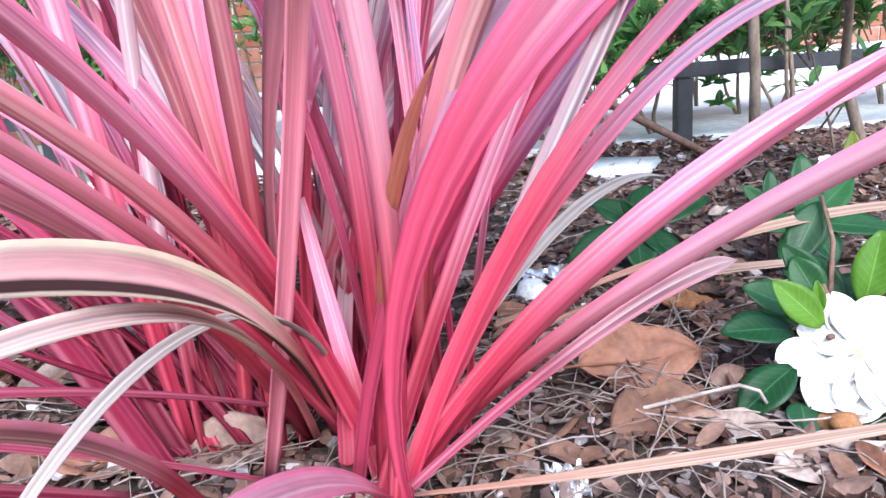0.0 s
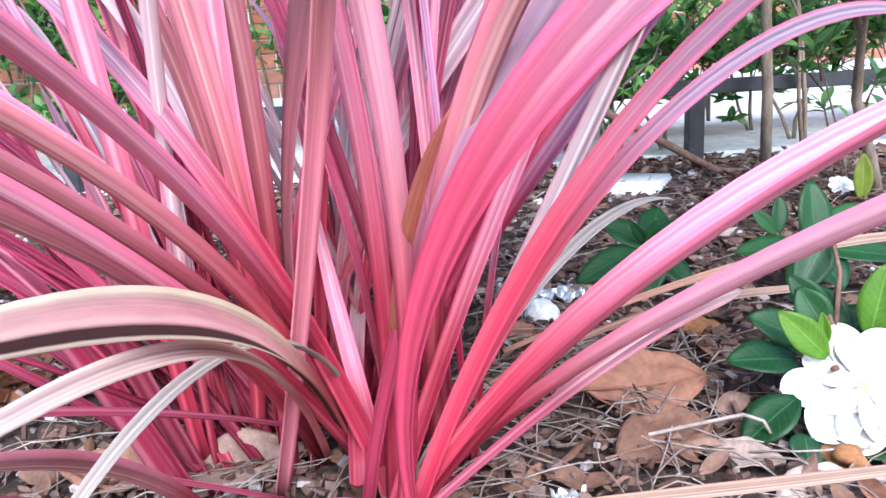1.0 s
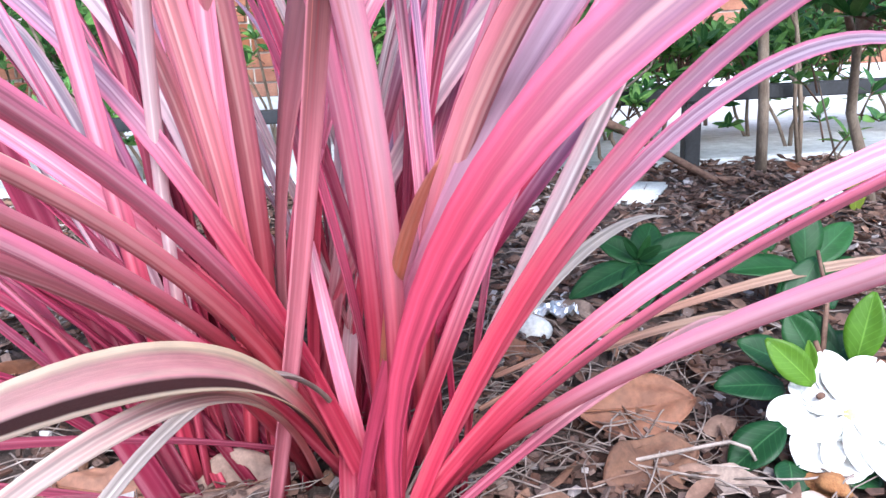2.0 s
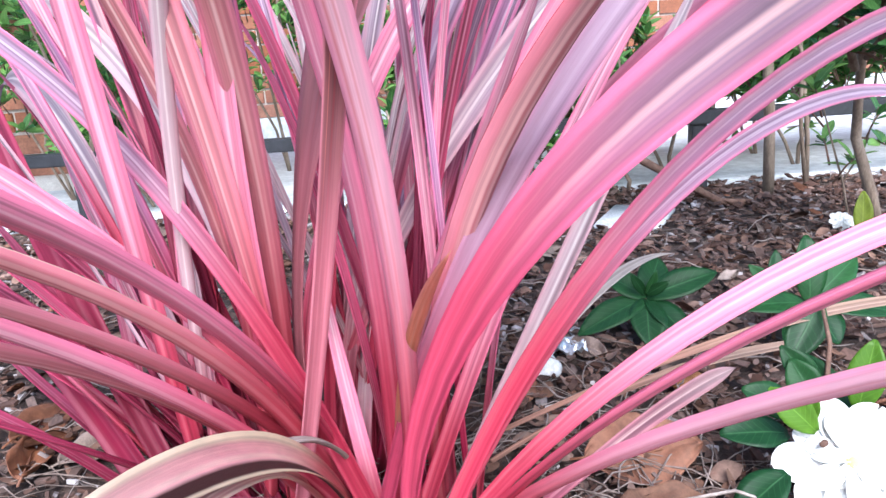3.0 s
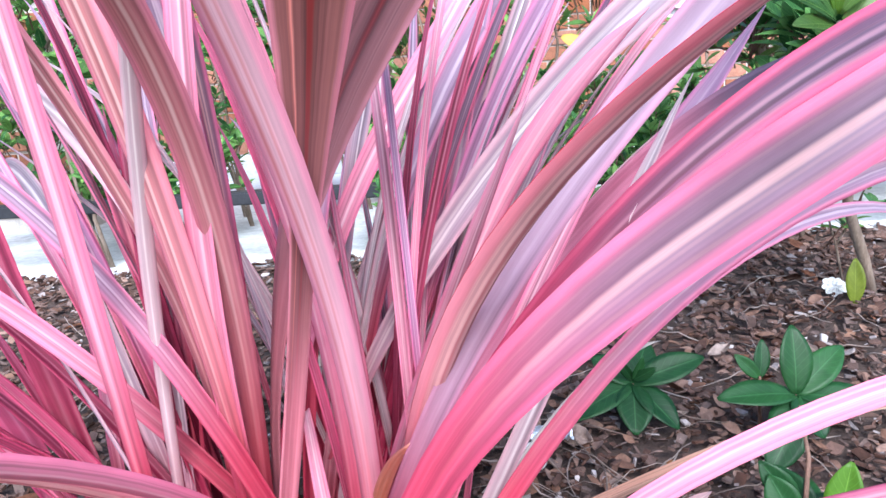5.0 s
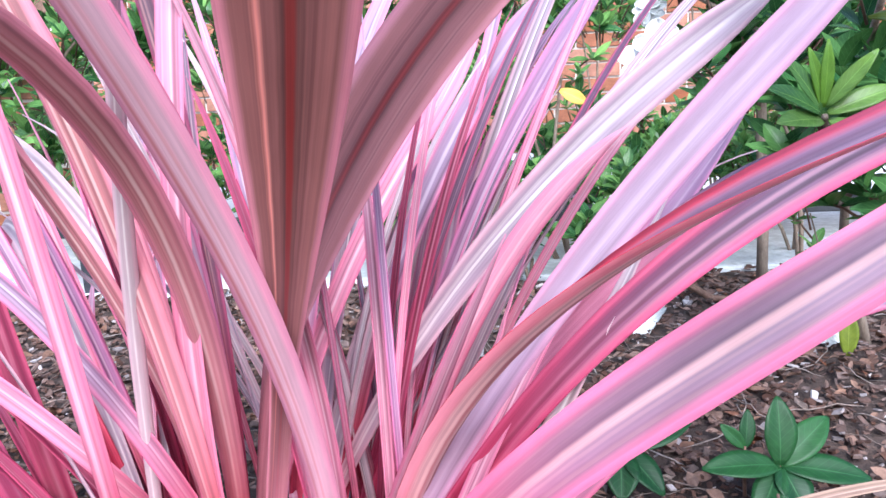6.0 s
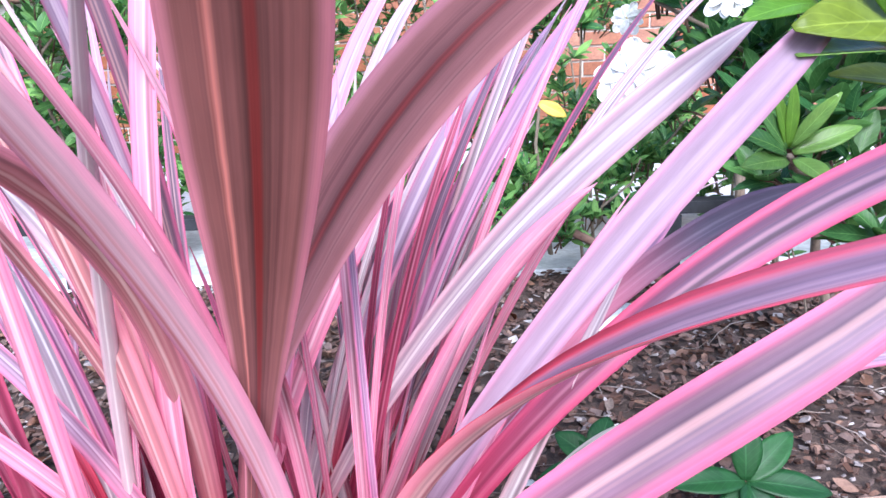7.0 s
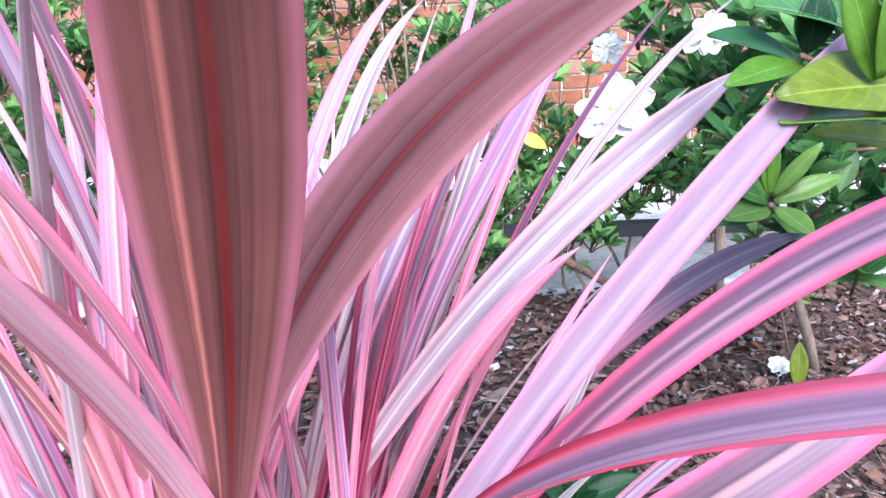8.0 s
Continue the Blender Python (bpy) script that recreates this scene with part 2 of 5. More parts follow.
PLUM = blade_mat("plum_blade", (0.62, 0.19, 0.36), (0.30, 0.16, 0.27), (0.76, 0.56, 0.66), (0.52, 0.02, 0.08), (0.36, 0.27, 0.41), 0.5)
SCORCH = blade_mat("scorched_blade", (0.86, 0.72, 0.50), (0.84, 0.40, 0.42), (0.90, 0.74, 0.58), (0.62, 0.12, 0.14), (0.86, 0.66, 0.58), 0.4, scorch=True)
FADING = blade_mat("cream_edged_blade", (0.84, 0.68, 0.54), (0.60, 0.32, 0.29), (0.88, 0.76, 0.64), (0.50, 0.12, 0.13), (0.88, 0.78, 0.70), 0.5)
AMBER = blade_mat("amber_blade", (0.88, 0.44, 0.34), (0.88, 0.42, 0.26), (0.92, 0.60, 0.44), (0.86, 0.34, 0.22), (0.84, 0.44, 0.38), 0.3, through_light=0.75, shade=0.8)
# crimson for the low blades, darkened to include the shade of the leaves above
DEEPSHADE = blade_mat("deep_shade_blade", (0.50, 0.06, 0.14), (0.27, 0.030, 0.075), (0.58, 0.20, 0.28), (0.20, 0.010, 0.036), (0.40, 0.12, 0.20), 0.3)
DRYPINK = blade_mat("fading_blade", (0.56, 0.24, 0.28), (0.32, 0.14, 0.18), (0.72, 0.50, 0.46), (0.34, 0.05, 0.10), (0.50, 0.38, 0.37), 0.5, 0.6, 0.3)
DRY = blade_mat("dry_blade", (0.40, 0.27, 0.20), (0.26, 0.165, 0.125), (0.56, 0.43, 0.34), (0.34, 0.18, 0.13), (0.36, 0.27, 0.21), 0.5, 0.75, 0.1)
GREYDRY = blade_mat("grey_dry_blade", (0.38, 0.33, 0.30), (0.26, 0.22, 0.20), (0.56, 0.50, 0.45), (0.32, 0.25, 0.22), (0.42, 0.37, 0.34), 0.5, 0.75, 0.1)
GREEN = green_mat("gardenia_green", (0.010, 0.046, 0.016), (0.026, 0.092, 0.028), 0.40)
LIME = green_mat("young_green", (0.085, 0.20, 0.018), (0.13, 0.26, 0.03), 0.35, 0.35)
# leaf green made lighter, with the light coming through the spray in its colour
LITSPRAY = green_mat("lit_spray_green", (0.07, 0.19, 0.06), (0.20, 0.34, 0.07), 0.18, 0.35)
OLIVE = green_mat("olive_green", (0.15, 0.21, 0.025), (0.24, 0.30, 0.04), 0.3, 0.45)
YELLOW = green_mat("yellowed_leaf", (0.62, 0.40, 0.06), (0.70, 0.48, 0.10), 0.4, 0.3)
HEDGE = green_mat("hedge_green", (0.035, 0.12, 0.045), (0.22, 0.40, 0.11), 0.16, 0.35)
PETAL = rough_mat("white_petal", (0.80, 0.80, 0.76), (0.86, 0.86, 0.83), 30, 0.55, 0.1, 0.001)
BARK = rough_mat("grey_bark", (0.16, 0.11, 0.08), (0.34, 0.27, 0.21), 60, 0.9, 0.8, 0.003, (1, 1, 0.25))
TWIG = rough_mat("brown_twig", (0.10, 0.05, 0.035), (0.24, 0.14, 0.10), 80, 0.85, 0.6, 0.001)
MULCH = rough_mat("mulch_soil", (0.035, 0.022, 0.019), (0.11, 0.072, 0.058), 25, 0.95, 1.0, 0.006)
CHIP = rough_mat("bark_chip", (0.046, 0.023, 0.017), (0.165, 0.088, 0.066), 45, 0.9, 0.6, 0.002, (1, 0.3, 1), "Object", 0.45)
LITTER = rough_mat("dry_leaf", (0.11, 0.056, 0.040), (0.28, 0.16, 0.112), 40, 0.8, 0.5, 0.001, None, "Object", 0.3)
TANLEAF = rough_mat("tan_leaf", (0.15, 0.055, 0.028), (0.30, 0.125, 0.065), 25, 0.7, 0.4, 0.001, None, "Object", 0.15)
STRAW = rough_mat("grey_straw", (0.13, 0.095, 0.08), (0.36, 0.285, 0.25), 60, 0.85, 0.4, 0.001, None, "Object", 0.3)
SHRUB = green_mat("shrub_green", (0.035, 0.11, 0.04), (0.12, 0.26, 0.07), 0.22, 0.3)
CONCRETE = rough_mat("white_concrete", (0.56, 0.59, 0.62), (0.68, 0.71, 0.73), 6, 0.8, 0.2, 0.002)
BLACK = rough_mat("black_paint", (0.012, 0.014, 0.018), (0.03, 0.032, 0.04), 20, 0.5, 0.2, 0.001)
BRICK = rough_mat("orange_brick", (0.20, 0.068, 0.036), (0.34, 0.135, 0.07), 18, 0.85, 0.6, 0.003, None, "Object", 0.2)
MORTAR = rough_mat("pale_mortar", (0.52, 0.48, 0.44), (0.64, 0.60, 0.56), 40, 0.95, 0.5, 0.003)
STONE = rough_mat("white_stone", (0.62, 0.62, 0.62), (0.82, 0.82, 0.80), 30, 0.6, 0.2, 0.001)


# ---------- mesh helpers ----------
def mesh_ob(name, bm, mats, parent=None, label="", smooth=True):
    me = bpy.data.meshes.new(name)
    bm.to_mesh(me)
    bm.free()
    for m in mats if isinstance(mats, (list, tuple)) else [mats]:
        me.materials.append(m)
    if smooth:
        me.shade_smooth()
    ob = new(name, me)
    if parent:
        ob.parent = parent
    if label:
        ob["label"] = label
    return ob


def part(name, bm, mats, parent, label="", smooth=True):
    return mesh_ob(name, bm, mats, parent, label, smooth)


def thing(name, label, category, at=(0, 0, 0), group="", kind=""):
    e = new(name)
    e.location = at
    e.empty_display_size = 0.02
    return tagged(e, label, category, group, kind)


def box(bm, cx, cy, cz, sx, sy, sz, bevel=0.0):
    g = bmesh.ops.create_cube(bm, size=1.0)
    vs = g["verts"]
    bmesh.ops.scale(bm, verts=vs, vec=(sx, sy, sz))
    bmesh.ops.translate(bm, verts=vs, vec=(cx, cy, cz))
    if bevel:
        es = list({e for v in vs for e in v.link_edges})
        bmesh.ops.bevel(bm, geom=es, offset=bevel, segments=2, affect="EDGES")


def tube(bm, pts, radii, sides=8):
    """A tapering round stem through the points."""
    pts = [Vector(p) for p in pts]
    rings = []
    for i, p in enumerate(pts):
        d = (pts[min(i + 1, len(pts) - 1)] - pts[max(i - 1, 0)]).normalized()
        a = d.cross(Vector((0.31, 0.2, 0.93)) if abs(d.z) < 0.9 else Vector((1, 0.2, 0))).normalized()
        b = d.cross(a)
        rings.append([bm.verts.new(p + (a * math.cos(2 * math.pi * k / sides) + b * math.sin(2 * math.pi * k / sides)) * radii[i]) for k in range(sides)])
    for r0, r1 in zip(rings, rings[1:]):
        for k in range(sides):
            bm.faces.new((r0[k], r0[(k + 1) % sides], r1[(k + 1) % sides], r1[k]))
    bm.faces.new(rings[0][::-1])
    bm.faces.new(rings[-1])


def spine(base, azimuth, rise, bend, hook, swerve, length, n):
    """Points of a blade that leaves its foot at the angle rise, towards the compass angle azimuth (0 is +x, 90 is +y), and bends down by bend degrees,
    by hook more near its end; swerve turns it sideways."""
    p = Vector(base)
    pts = [p.copy()]
    sides = [Vector((math.sin(radians(azimuth + swerve * i / n)), -math.cos(radians(azimuth + swerve * i / n)), 0)) for i in range(n + 1)]
    for i in range(n):
        s = (i + 0.5) / n
        e = radians(rise - bend * s - hook * s ** 3)
        a = radians(azimuth + swerve * s)
        p = p + Vector((math.cos(a) * math.cos(e), math.sin(a) * math.cos(e), math.sin(e))) * (length / n)
        pts.append(p.copy())
    return pts, sides


def ribbon(bm, pts, sides, width_at, fold_at, roll_at, thick=0.0007, cols=6, wave=0.0):
    """A closed strap along pts: a channelled upper face (material 0), an under face (material 1)."""
    uvl = bm.loops.layers.uv.verify()
    n = len(pts) - 1
    up, dn = [], []
    for i, p in enumerate(pts):
        s = i / n
        d = (pts[min(i + 1, n)] - pts[max(i - 1, 0)]).normalized()
        side = (sides[i] - d * sides[i].dot(d)).normalized()
        nor = side.cross(d).normalized()
        turn = Matrix.Rotation(radians(roll_at(s)), 3, d)
        side, nor = turn @ side, turn @ nor
        w = width_at(s) / 2
        f = fold_at(s)
        ru, rd = [], []
        for k in range(cols + 1):
            u = 2 * k / cols - 1
            lift = f * (abs(u) ** 1.6) * w + wave * w * math.sin(9 * s + 2.5 * u) * u
            q = p + side * (u * w * math.sqrt(max(0.1, 1 - 0.5 * f * f))) + nor * lift
            t = thick * (1.0 + 2.2 * (1 - abs(u)) * max(0, 0.6 - s)) * (0.25 if abs(u) > 0.99 else 1)
            ru.append(bm.verts.new(q + nor * t))
            rd.append(bm.verts.new(q - nor * t))
        up.append(ru)
        dn.append(rd)

    def quad(a, b, c, d2, uvs, mi):
        fc = bm.faces.new((a, b, c, d2))
        fc.material_index = mi
        for lp, uvc in zip(fc.loops, uvs):
            lp[uvl].uv = uvc

    for i in range(n):
        s0, s1 = i / n, (i + 1) / n
        for k in range(cols):
            u0, u1 = k / cols, (k + 1) / cols
            quad(up[i][k], up[i][k + 1], up[i + 1][k + 1], up[i + 1][k], ((u0, s0), (u1, s0), (u1, s1), (u0, s1)), 0)
            quad(dn[i][k + 1], dn[i][k], dn[i + 1][k], dn[i + 1][k + 1], ((u1, s0), (u0, s0), (u0, s1), (u1, s1)), 1)
        quad(up[i + 1][0], dn[i + 1][0], dn[i][0], up[i][0], ((0, s1), (0, s1), (0, s0), (0, s0)), 0)
        quad(up[i][cols], dn[i][cols], dn[i + 1][cols], up[i + 1][cols], ((1, s0), (1, s0), (1, s1), (1, s1)), 0)
    for row_u, row_d, s in ((up[0], dn[0], 0), (up[n][::-1], dn[n][::-1], 1)):
        for k in range(cols):
            quad(row_u[k], row_d[k], row_d[k + 1], row_u[k + 1], ((0.5, s),) * 4, 0)


def blade(parent, mats, base, azimuth, rise, bend, hook, swerve, length, width, foot=0.4, peak=0.55, start=0.0, roll=0.0, twist=0.0, fold=0.46, wave=0.0, label="", name="leaf", n=30):
    """One strap leaf: foot is its share of the full width where it leaves the crown, peak the place where it is widest."""
    pts, sides = spine(base, azimuth, rise, bend, hook, swerve, length, n)
    d0 = (pts[1] - pts[0]).normalized()
    if pts[0].z > -0.008 and d0.z > 0.6:
        # the foot goes on down into the soil
        pts[0] = pts[0] - (d0 * min(0.06, (pts[0].z + 0.010) / max(d0.z, 0.3)))

    def width_at(s):
        if s < peak:
            k = max(0.0, (s - start) / (peak - start))
            return width * (foot + (1 - foot) * k * k * (3 - 2 * k))
        k = (s - peak) / (1 - peak)
        return width * max(0.02, 1 - k ** 2.2)

    bm = bmesh.new()
    ribbon(bm, pts, sides, width_at, lambda s: fold * (1.5 - s), lambda s: roll + twist * s, wave=wave)
    return part(name, bm, mats, parent, label)


# ---------- setting ----------
def height_at(x, y):
    """The bed's gentle unevenness."""
    return 0.006 * noise.noise(Vector((x * 6, y * 6, 0.3))) + 0.003 * noise.noise(Vector((x * 19, y * 19, 1.7)))


def make_ground():
    bm = bmesh.new()
    xs = [-400, -60, -12, -5, -3] + [-2 + 0.05 * i for i in range(81)] + [3, 5, 12, 60, 400]
    ys = [-400, -60, -12, -4, -1.5] + [-0.4 + 0.04 * i for i in range(58)] + [2.4, 3, 5, 12, 60, 400]
    grid = []
    for y in ys:
        row = []
        for x in xs:
            inside = abs(x) <= 2 and -0.4 <= y <= 1.9
            z = height_at(x, y) if inside else -0.012
            row.append(bm.verts.new((x, y, z - 0.004)))
        grid.append(row)
    for r0, r1 in zip(grid, grid[1:]):
        for k in range(len(xs) - 1):
            bm.faces.new((r0[k], r0[k + 1], r1[k + 1], r1[k]))
    return tagged(mesh_ob("ground", bm, MULCH), "dark mulched garden soil under bark chips and litter", "ground", kind="structure")


make_ground()

bm = bmesh.new()
box(bm, 0, 2.92, -0.035, 9.0, 2.04, 0.09, 0.006)
tagged(mesh_ob("path", bm, CONCRETE, smooth=False), "pale white concrete path beyond the planting bed", "path", kind="structure")
bm = bmesh.new()
box(bm, 0, 4.06, 0.06, 11.0, 0.20, 0.16, 0.006)
tagged(mesh_ob("plinth", bm, CONCRETE, smooth=False), "white plastered plinth under the brick wall", "plinth", kind="structure")
bm = bmesh.new()
box(bm, 0, 4.10, 1.29, 11.0, 0.17, 2.3)
brick_wall = tagged(mesh_ob("wall_north", bm, MORTAR, smooth=False), "orange-brown brick wall with pale mortar joints", "wall", kind="structure")


def make_edging():
    """The low black rail on short posts along the back of the bed."""
    rail = thing("rail_fence", "low black-painted rail on short square posts behind the bed", "fence", (0, 1.885, 0))
    rail.rotation_euler = (0, 0, radians(-3.7))
    bm = bmesh.new()
    box(bm, 0, 0, 0.172, 5.0, 0.05, 0.032, 0.003)
    part("rail", bm, BLACK, rail, "", False)
    for x in (-2.38, -0.86, 0.66, 2.18):
        bm = bmesh.new()
        box(bm, x, 0, 0.072, 0.038, 0.038, 0.166, 0.003)
        part("post", bm, BLACK, rail, "", False)


make_edging()


# ---------- leaves of the green shrubs ----------
def oval(bm, base, direction, normal, length, width, droop=0.25, fold=0.25, segs=7, cols=4, thick=0.0003, wave=0.0):
    """One pointed oval leaf with a folded midrib and a drooping end."""
    d = Vector(direction).normalized()
    nz = Vector(normal)
    nz = (nz - d * nz.dot(d)).normalized()
    pts = []
    p = Vector(base)
    ang = 0.0
    for i in range(segs + 1):
        pts.append(p.copy())
        ang = droop * (i / segs)
        p = p + (d * math.cos(ang) - nz * math.sin(ang)) * (length / segs)
    uvl = bm.loops.layers.uv.verify()
    side = d.cross(nz)
    rows = []
    for i, q in enumerate(pts):
        s = i / segs
        w = width / 2 * max(0.03, math.sin(math.pi * min(1, s * 0.93 + 0.05)) ** 0.8)
        row = []
        for k in range(cols + 1):
            u = 2 * k / cols - 1
            row.append(bm.verts.new(q + side * (u * w) + nz * (fold * abs(u) * w + wave * w * math.sin(7 * s + 3 * u))))
        rows.append(row)
    for i in range(segs):
        for k in range(cols):
            f = bm.faces.new((rows[i][k], rows[i][k + 1], rows[i + 1][k + 1], rows[i + 1][k]))
            for lp, uvc in zip(f.loops, ((k / cols, i / segs), ((k + 1) / cols, i / segs), ((k + 1) / cols, (i + 1) / segs), (k / cols, (i + 1) / segs))):
                lp[uvl].uv = uvc


def leaf_part(parent, mat, base, tip, width, normal=(0, 0, 1), droop=0.35, fold=0.22, name="leaf", label="", wave=0.03):
    b, t = Vector(base), Vector(tip)
    bm = bmesh.new()
    d = t - b
    nz = Vector(normal)
    nz = (nz - d.normalized() * nz.dot(d.normalized())).normalized()
    lift = (d.normalized() + nz * math.tan(droop * 0.5)).normalized()
    oval(bm, b, lift, nz, d.length * 1.03, width, droop, fold, 10, 6, wave=wave)
    ob = part(name, bm, mat, parent, label)
    so = ob.modifiers.new("thickness", "SOLIDIFY")
    so.thickness = 0.0006
    return ob


def stem_part(parent, mat, pts, r0, r1, name="stem", sides=8):
    bm = bmesh.new()
    k = len(pts) - 1
    tube(bm, pts, [r0 + (r1 - r0) * i / k for i in range(k + 1)], sides)
    return part(name, bm, mat, parent)


def wander(a, b, n, amount, rng):
    a, b = Vector(a), Vector(b)
    out = []
    for i in range(n + 1):
        s = i / n
        p = a.lerp(b, s)
        k = amount * math.sin(math.pi * s)
        out.append(p + Vector((rng.uniform(-k, k), rng.uniform(-k, k), rng.uniform(-k, k) * 0.4)))
    return out


# ---------- the pink strap-leaved plant: four crowns of one clump ----------
FRONT = thing("cordyline", "pink cordyline crown with broad lilac and rose strap leaves", "plant", (0, 0, 0), "cordyline clump")
LEFT = thing("cordyline", "pink cordyline crown with upright coral and bronze strap leaves", "plant", (0, 0, 0), "cordyline clump")
BACK = thing("cordyline", "pink cordyline crown with slender cream and plum strap leaves", "plant", (0, 0, 0), "cordyline clump")
SIDE = thing("cordyline", "pink cordyline crown with low magenta and cream strap leaves", "plant", (0, 0, 0), "cordyline clump")
blade(FRONT, (ROSE, ROSE), (0.013, 0.502, 0.012), -6.4, 60.0, 75.1, 26.0, 5.8, 0.712, 0.014, foot=0.6, peak=0.45, roll=70)
blade(FRONT, (PINKLINE, PINKLINE), (0.028, 0.550, 0.007), -50.0, 48.9, 35.9, 10.2, -9.8, 0.713, 0.009, foot=0.95, peak=0.6, roll=-70)
blade(FRONT, (DRYPINK, DRYPINK), (0.034, 0.438, 0.071), 32.3, 23.0, 33.3, 2.6, 15.1, 0.296, 0.012, foot=0.4, peak=0.8, roll=60)
blade(FRONT, (LILAC, LILAC), (0.023, 0.507, 0.018), 28.5, 62.9, 77.0, 17.6, 1.1, 0.696, 0.013, foot=0.8, peak=0.6, roll=60)
blade(FRONT, (LILAC, ROSE), (0.018, 0.493, 0.009), 10.3, 71.2, 62.3, 82.2, -2.9, 0.757, 0.013, foot=0.8, peak=0.6, roll=80)
blade(FRONT, (BLUSH, BLUSH), (0.032, 0.481, 0.024), -19.4, 101.0, 156.9, -109.1, 38.1, 0.666, 0.039, foot=0.25, peak=0.6, roll=70)
blade(FRONT, (REDRIM, CORAL), (0.047, 0.560, 0.008), -38.1, 100.1, 114.4, -31.2, -9.5, 0.709, 0.034, foot=0.40, roll=-34, twist=75)
blade(FRONT, (PINKLINE, PINKLINE), (0.020, 0.475, 0.019), 243.4, 109.9, 93.7, -32.0, 6.4, 0.714, 0.017, foot=0.6, peak=0.6, roll=30)
blade(FRONT, (ROSE, ROSE), (0.007, 0.626, -0.002), 22.0, 86.4, -23.4, -4.0, -2.5, 0.602, 0.013, foot=0.8, peak=0.45, roll=70)
blade(FRONT, (ROSE, ROSE), (0.008, 0.549, 0.008), 112.2, 44.2, -6.3, -2.4, -3.3, 0.255, 0.013, foot=0.95, peak=0.3, roll=-10)
blade(FRONT, (LILAC, ROSE), (0.007, 0.560, 0.012), 160.2, 68.7, 34.2, 50.1, 9.4, 0.707, 0.015, foot=0.95, peak=0.6, roll=-60)
blade(LEFT, (ROSE, ROSE), (-0.021, 0.602, 0.045), -101.8, 57.4, 48.9, 22.2, -0.5, 0.712, 0.011, foot=0.95, peak=0.45, roll=50)
blade(LEFT, (UMBER, UMBER), (-0.050, 0.617, 0.032), -14.2, 95.1, 64.6, 19.0, 7.1, 0.767, 0.075, foot=0.20, peak=0.58, start=0.20, roll=52, fold=0.16)
blade(LEFT, (CORAL, CORAL), (-0.051, 0.602, 0.021), 220.4, 82.3, 0.8, 31.5, -0.6, 0.722, 0.022, foot=0.4, peak=0.6, roll=50)
blade(LEFT, (CORAL, CORAL), (-0.060, 0.591, 0.020), 269.9, 102.3, 57.5, 84.8, -9.4, 0.726, 0.022, foot=0.6, peak=0.6, roll=20)
blade(SIDE, (IVORY, IVORY), (-0.115, 0.601, 0.010), -59.3, 100.5, 68.1, 7.8, 0.7, 0.718, 0.011, foot=0.6, peak=0.45, roll=-20)
blade(SIDE, (LILAC, ROSE), (-0.125, 0.600, 0.010), -115.7, 82.8, -2.7, 12.0, 1.3, 0.740, 0.017, foot=0.8, peak=0.45, roll=20)
blade(SIDE, (CREAM, LILAC), (-0.113, 0.641, 0.009), 138.1, 62.8, 40.0, 54.2, -9.0, 0.683, 0.028, foot=0.4, peak=0.6, roll=-50)
blade(LEFT, (ROSE, ROSE), (-0.022, 0.613, 0.046), -192.2, 51.4, 38.4, 17.7, -1.0, 0.725, 0.017, foot=0.8, peak=0.45, roll=-60)
blade(FRONT, (MAUVE, MAUVE), (0.006, 0.573, 0.032), 11.6, 70.2, 75.0, -9.4, 1.2, 0.809, 0.037, foot=0.4, peak=0.8, roll=60)
blade(BACK, (CREAM, LILAC), (-0.048, 0.691, 0.047), 7.3, 72.2, 53.5, -11.5, 9.4, 0.688, 0.036, foot=0.25, peak=0.8, roll=70)
blade(FRONT, (PALE, PALE), (0.001, 0.531, 0.025), 0.1, 80.2, 70.8, -24.6, 32.8, 0.742, 0.029, foot=0.35, peak=0.75, roll=60)
blade(FRONT, (INK, INK), (-0.001, 0.595, 0.025), 19.7, 69.1, 57.2, 13.3, 6.4, 0.663, 0.023, foot=0.6, peak=0.8, roll=60)
blade(BACK, (ROSE, ROSE), (0.006, 0.695, 0.019), -10.7, 73.0, 6.4, 30.0, -1.7, 0.480, 0.018, foot=0.95, peak=0.8, roll=-80)
blade(FRONT, (AMBER, AMBER), (0.013, 0.554, 0.011), -70.7, 90.2, 58.4, -4.7, 3.3, 0.279, 0.008, foot=0.6, peak=0.7, roll=-40)
blade(SIDE, (CORAL, CORAL), (-0.093, 0.630, 0.009), 220.3, 98.0, 65.5, -27.0, 0.9, 0.712, 0.013, foot=0.95, peak=0.6, roll=50)
blade(SIDE, (IVORY, LILAC), (-0.089, 0.669, 0.010), 139.8, 93.6, 108.9, -19.6, 1.4, 0.719, 0.023, foot=0.4, peak=0.8, roll=-50)
blade(SIDE, (LILAC, LILAC), (-0.078, 0.662, 0.010), -118.5, 94.9, 30.6, -1.8, 0.3, 0.722, 0.015, foot=0.25, peak=0.8, roll=30)
blade(SIDE, (LILAC, BLUSH), (-0.078, 0.659, 0.010), -114.3, 94.8, 18.6, 12.2, -0.1, 0.717, 0.014, foot=0.25, peak=0.8, roll=30)
blade(LEFT, (ROSE, PLUM), (-0.059, 0.625, 0.009), 74.8, 105.2, 35.8, 1.2, -0.3, 0.714, 0.018, foot=0.95, peak=0.8, roll=10)
blade(SIDE, (DEEPSHADE, ROSE), (-0.124, 0.589, 0.009), 137.8, 41.0, -5.5, -7.1, -7.6, 0.718, 0.026, foot=0.6, peak=0.45, roll=-30)
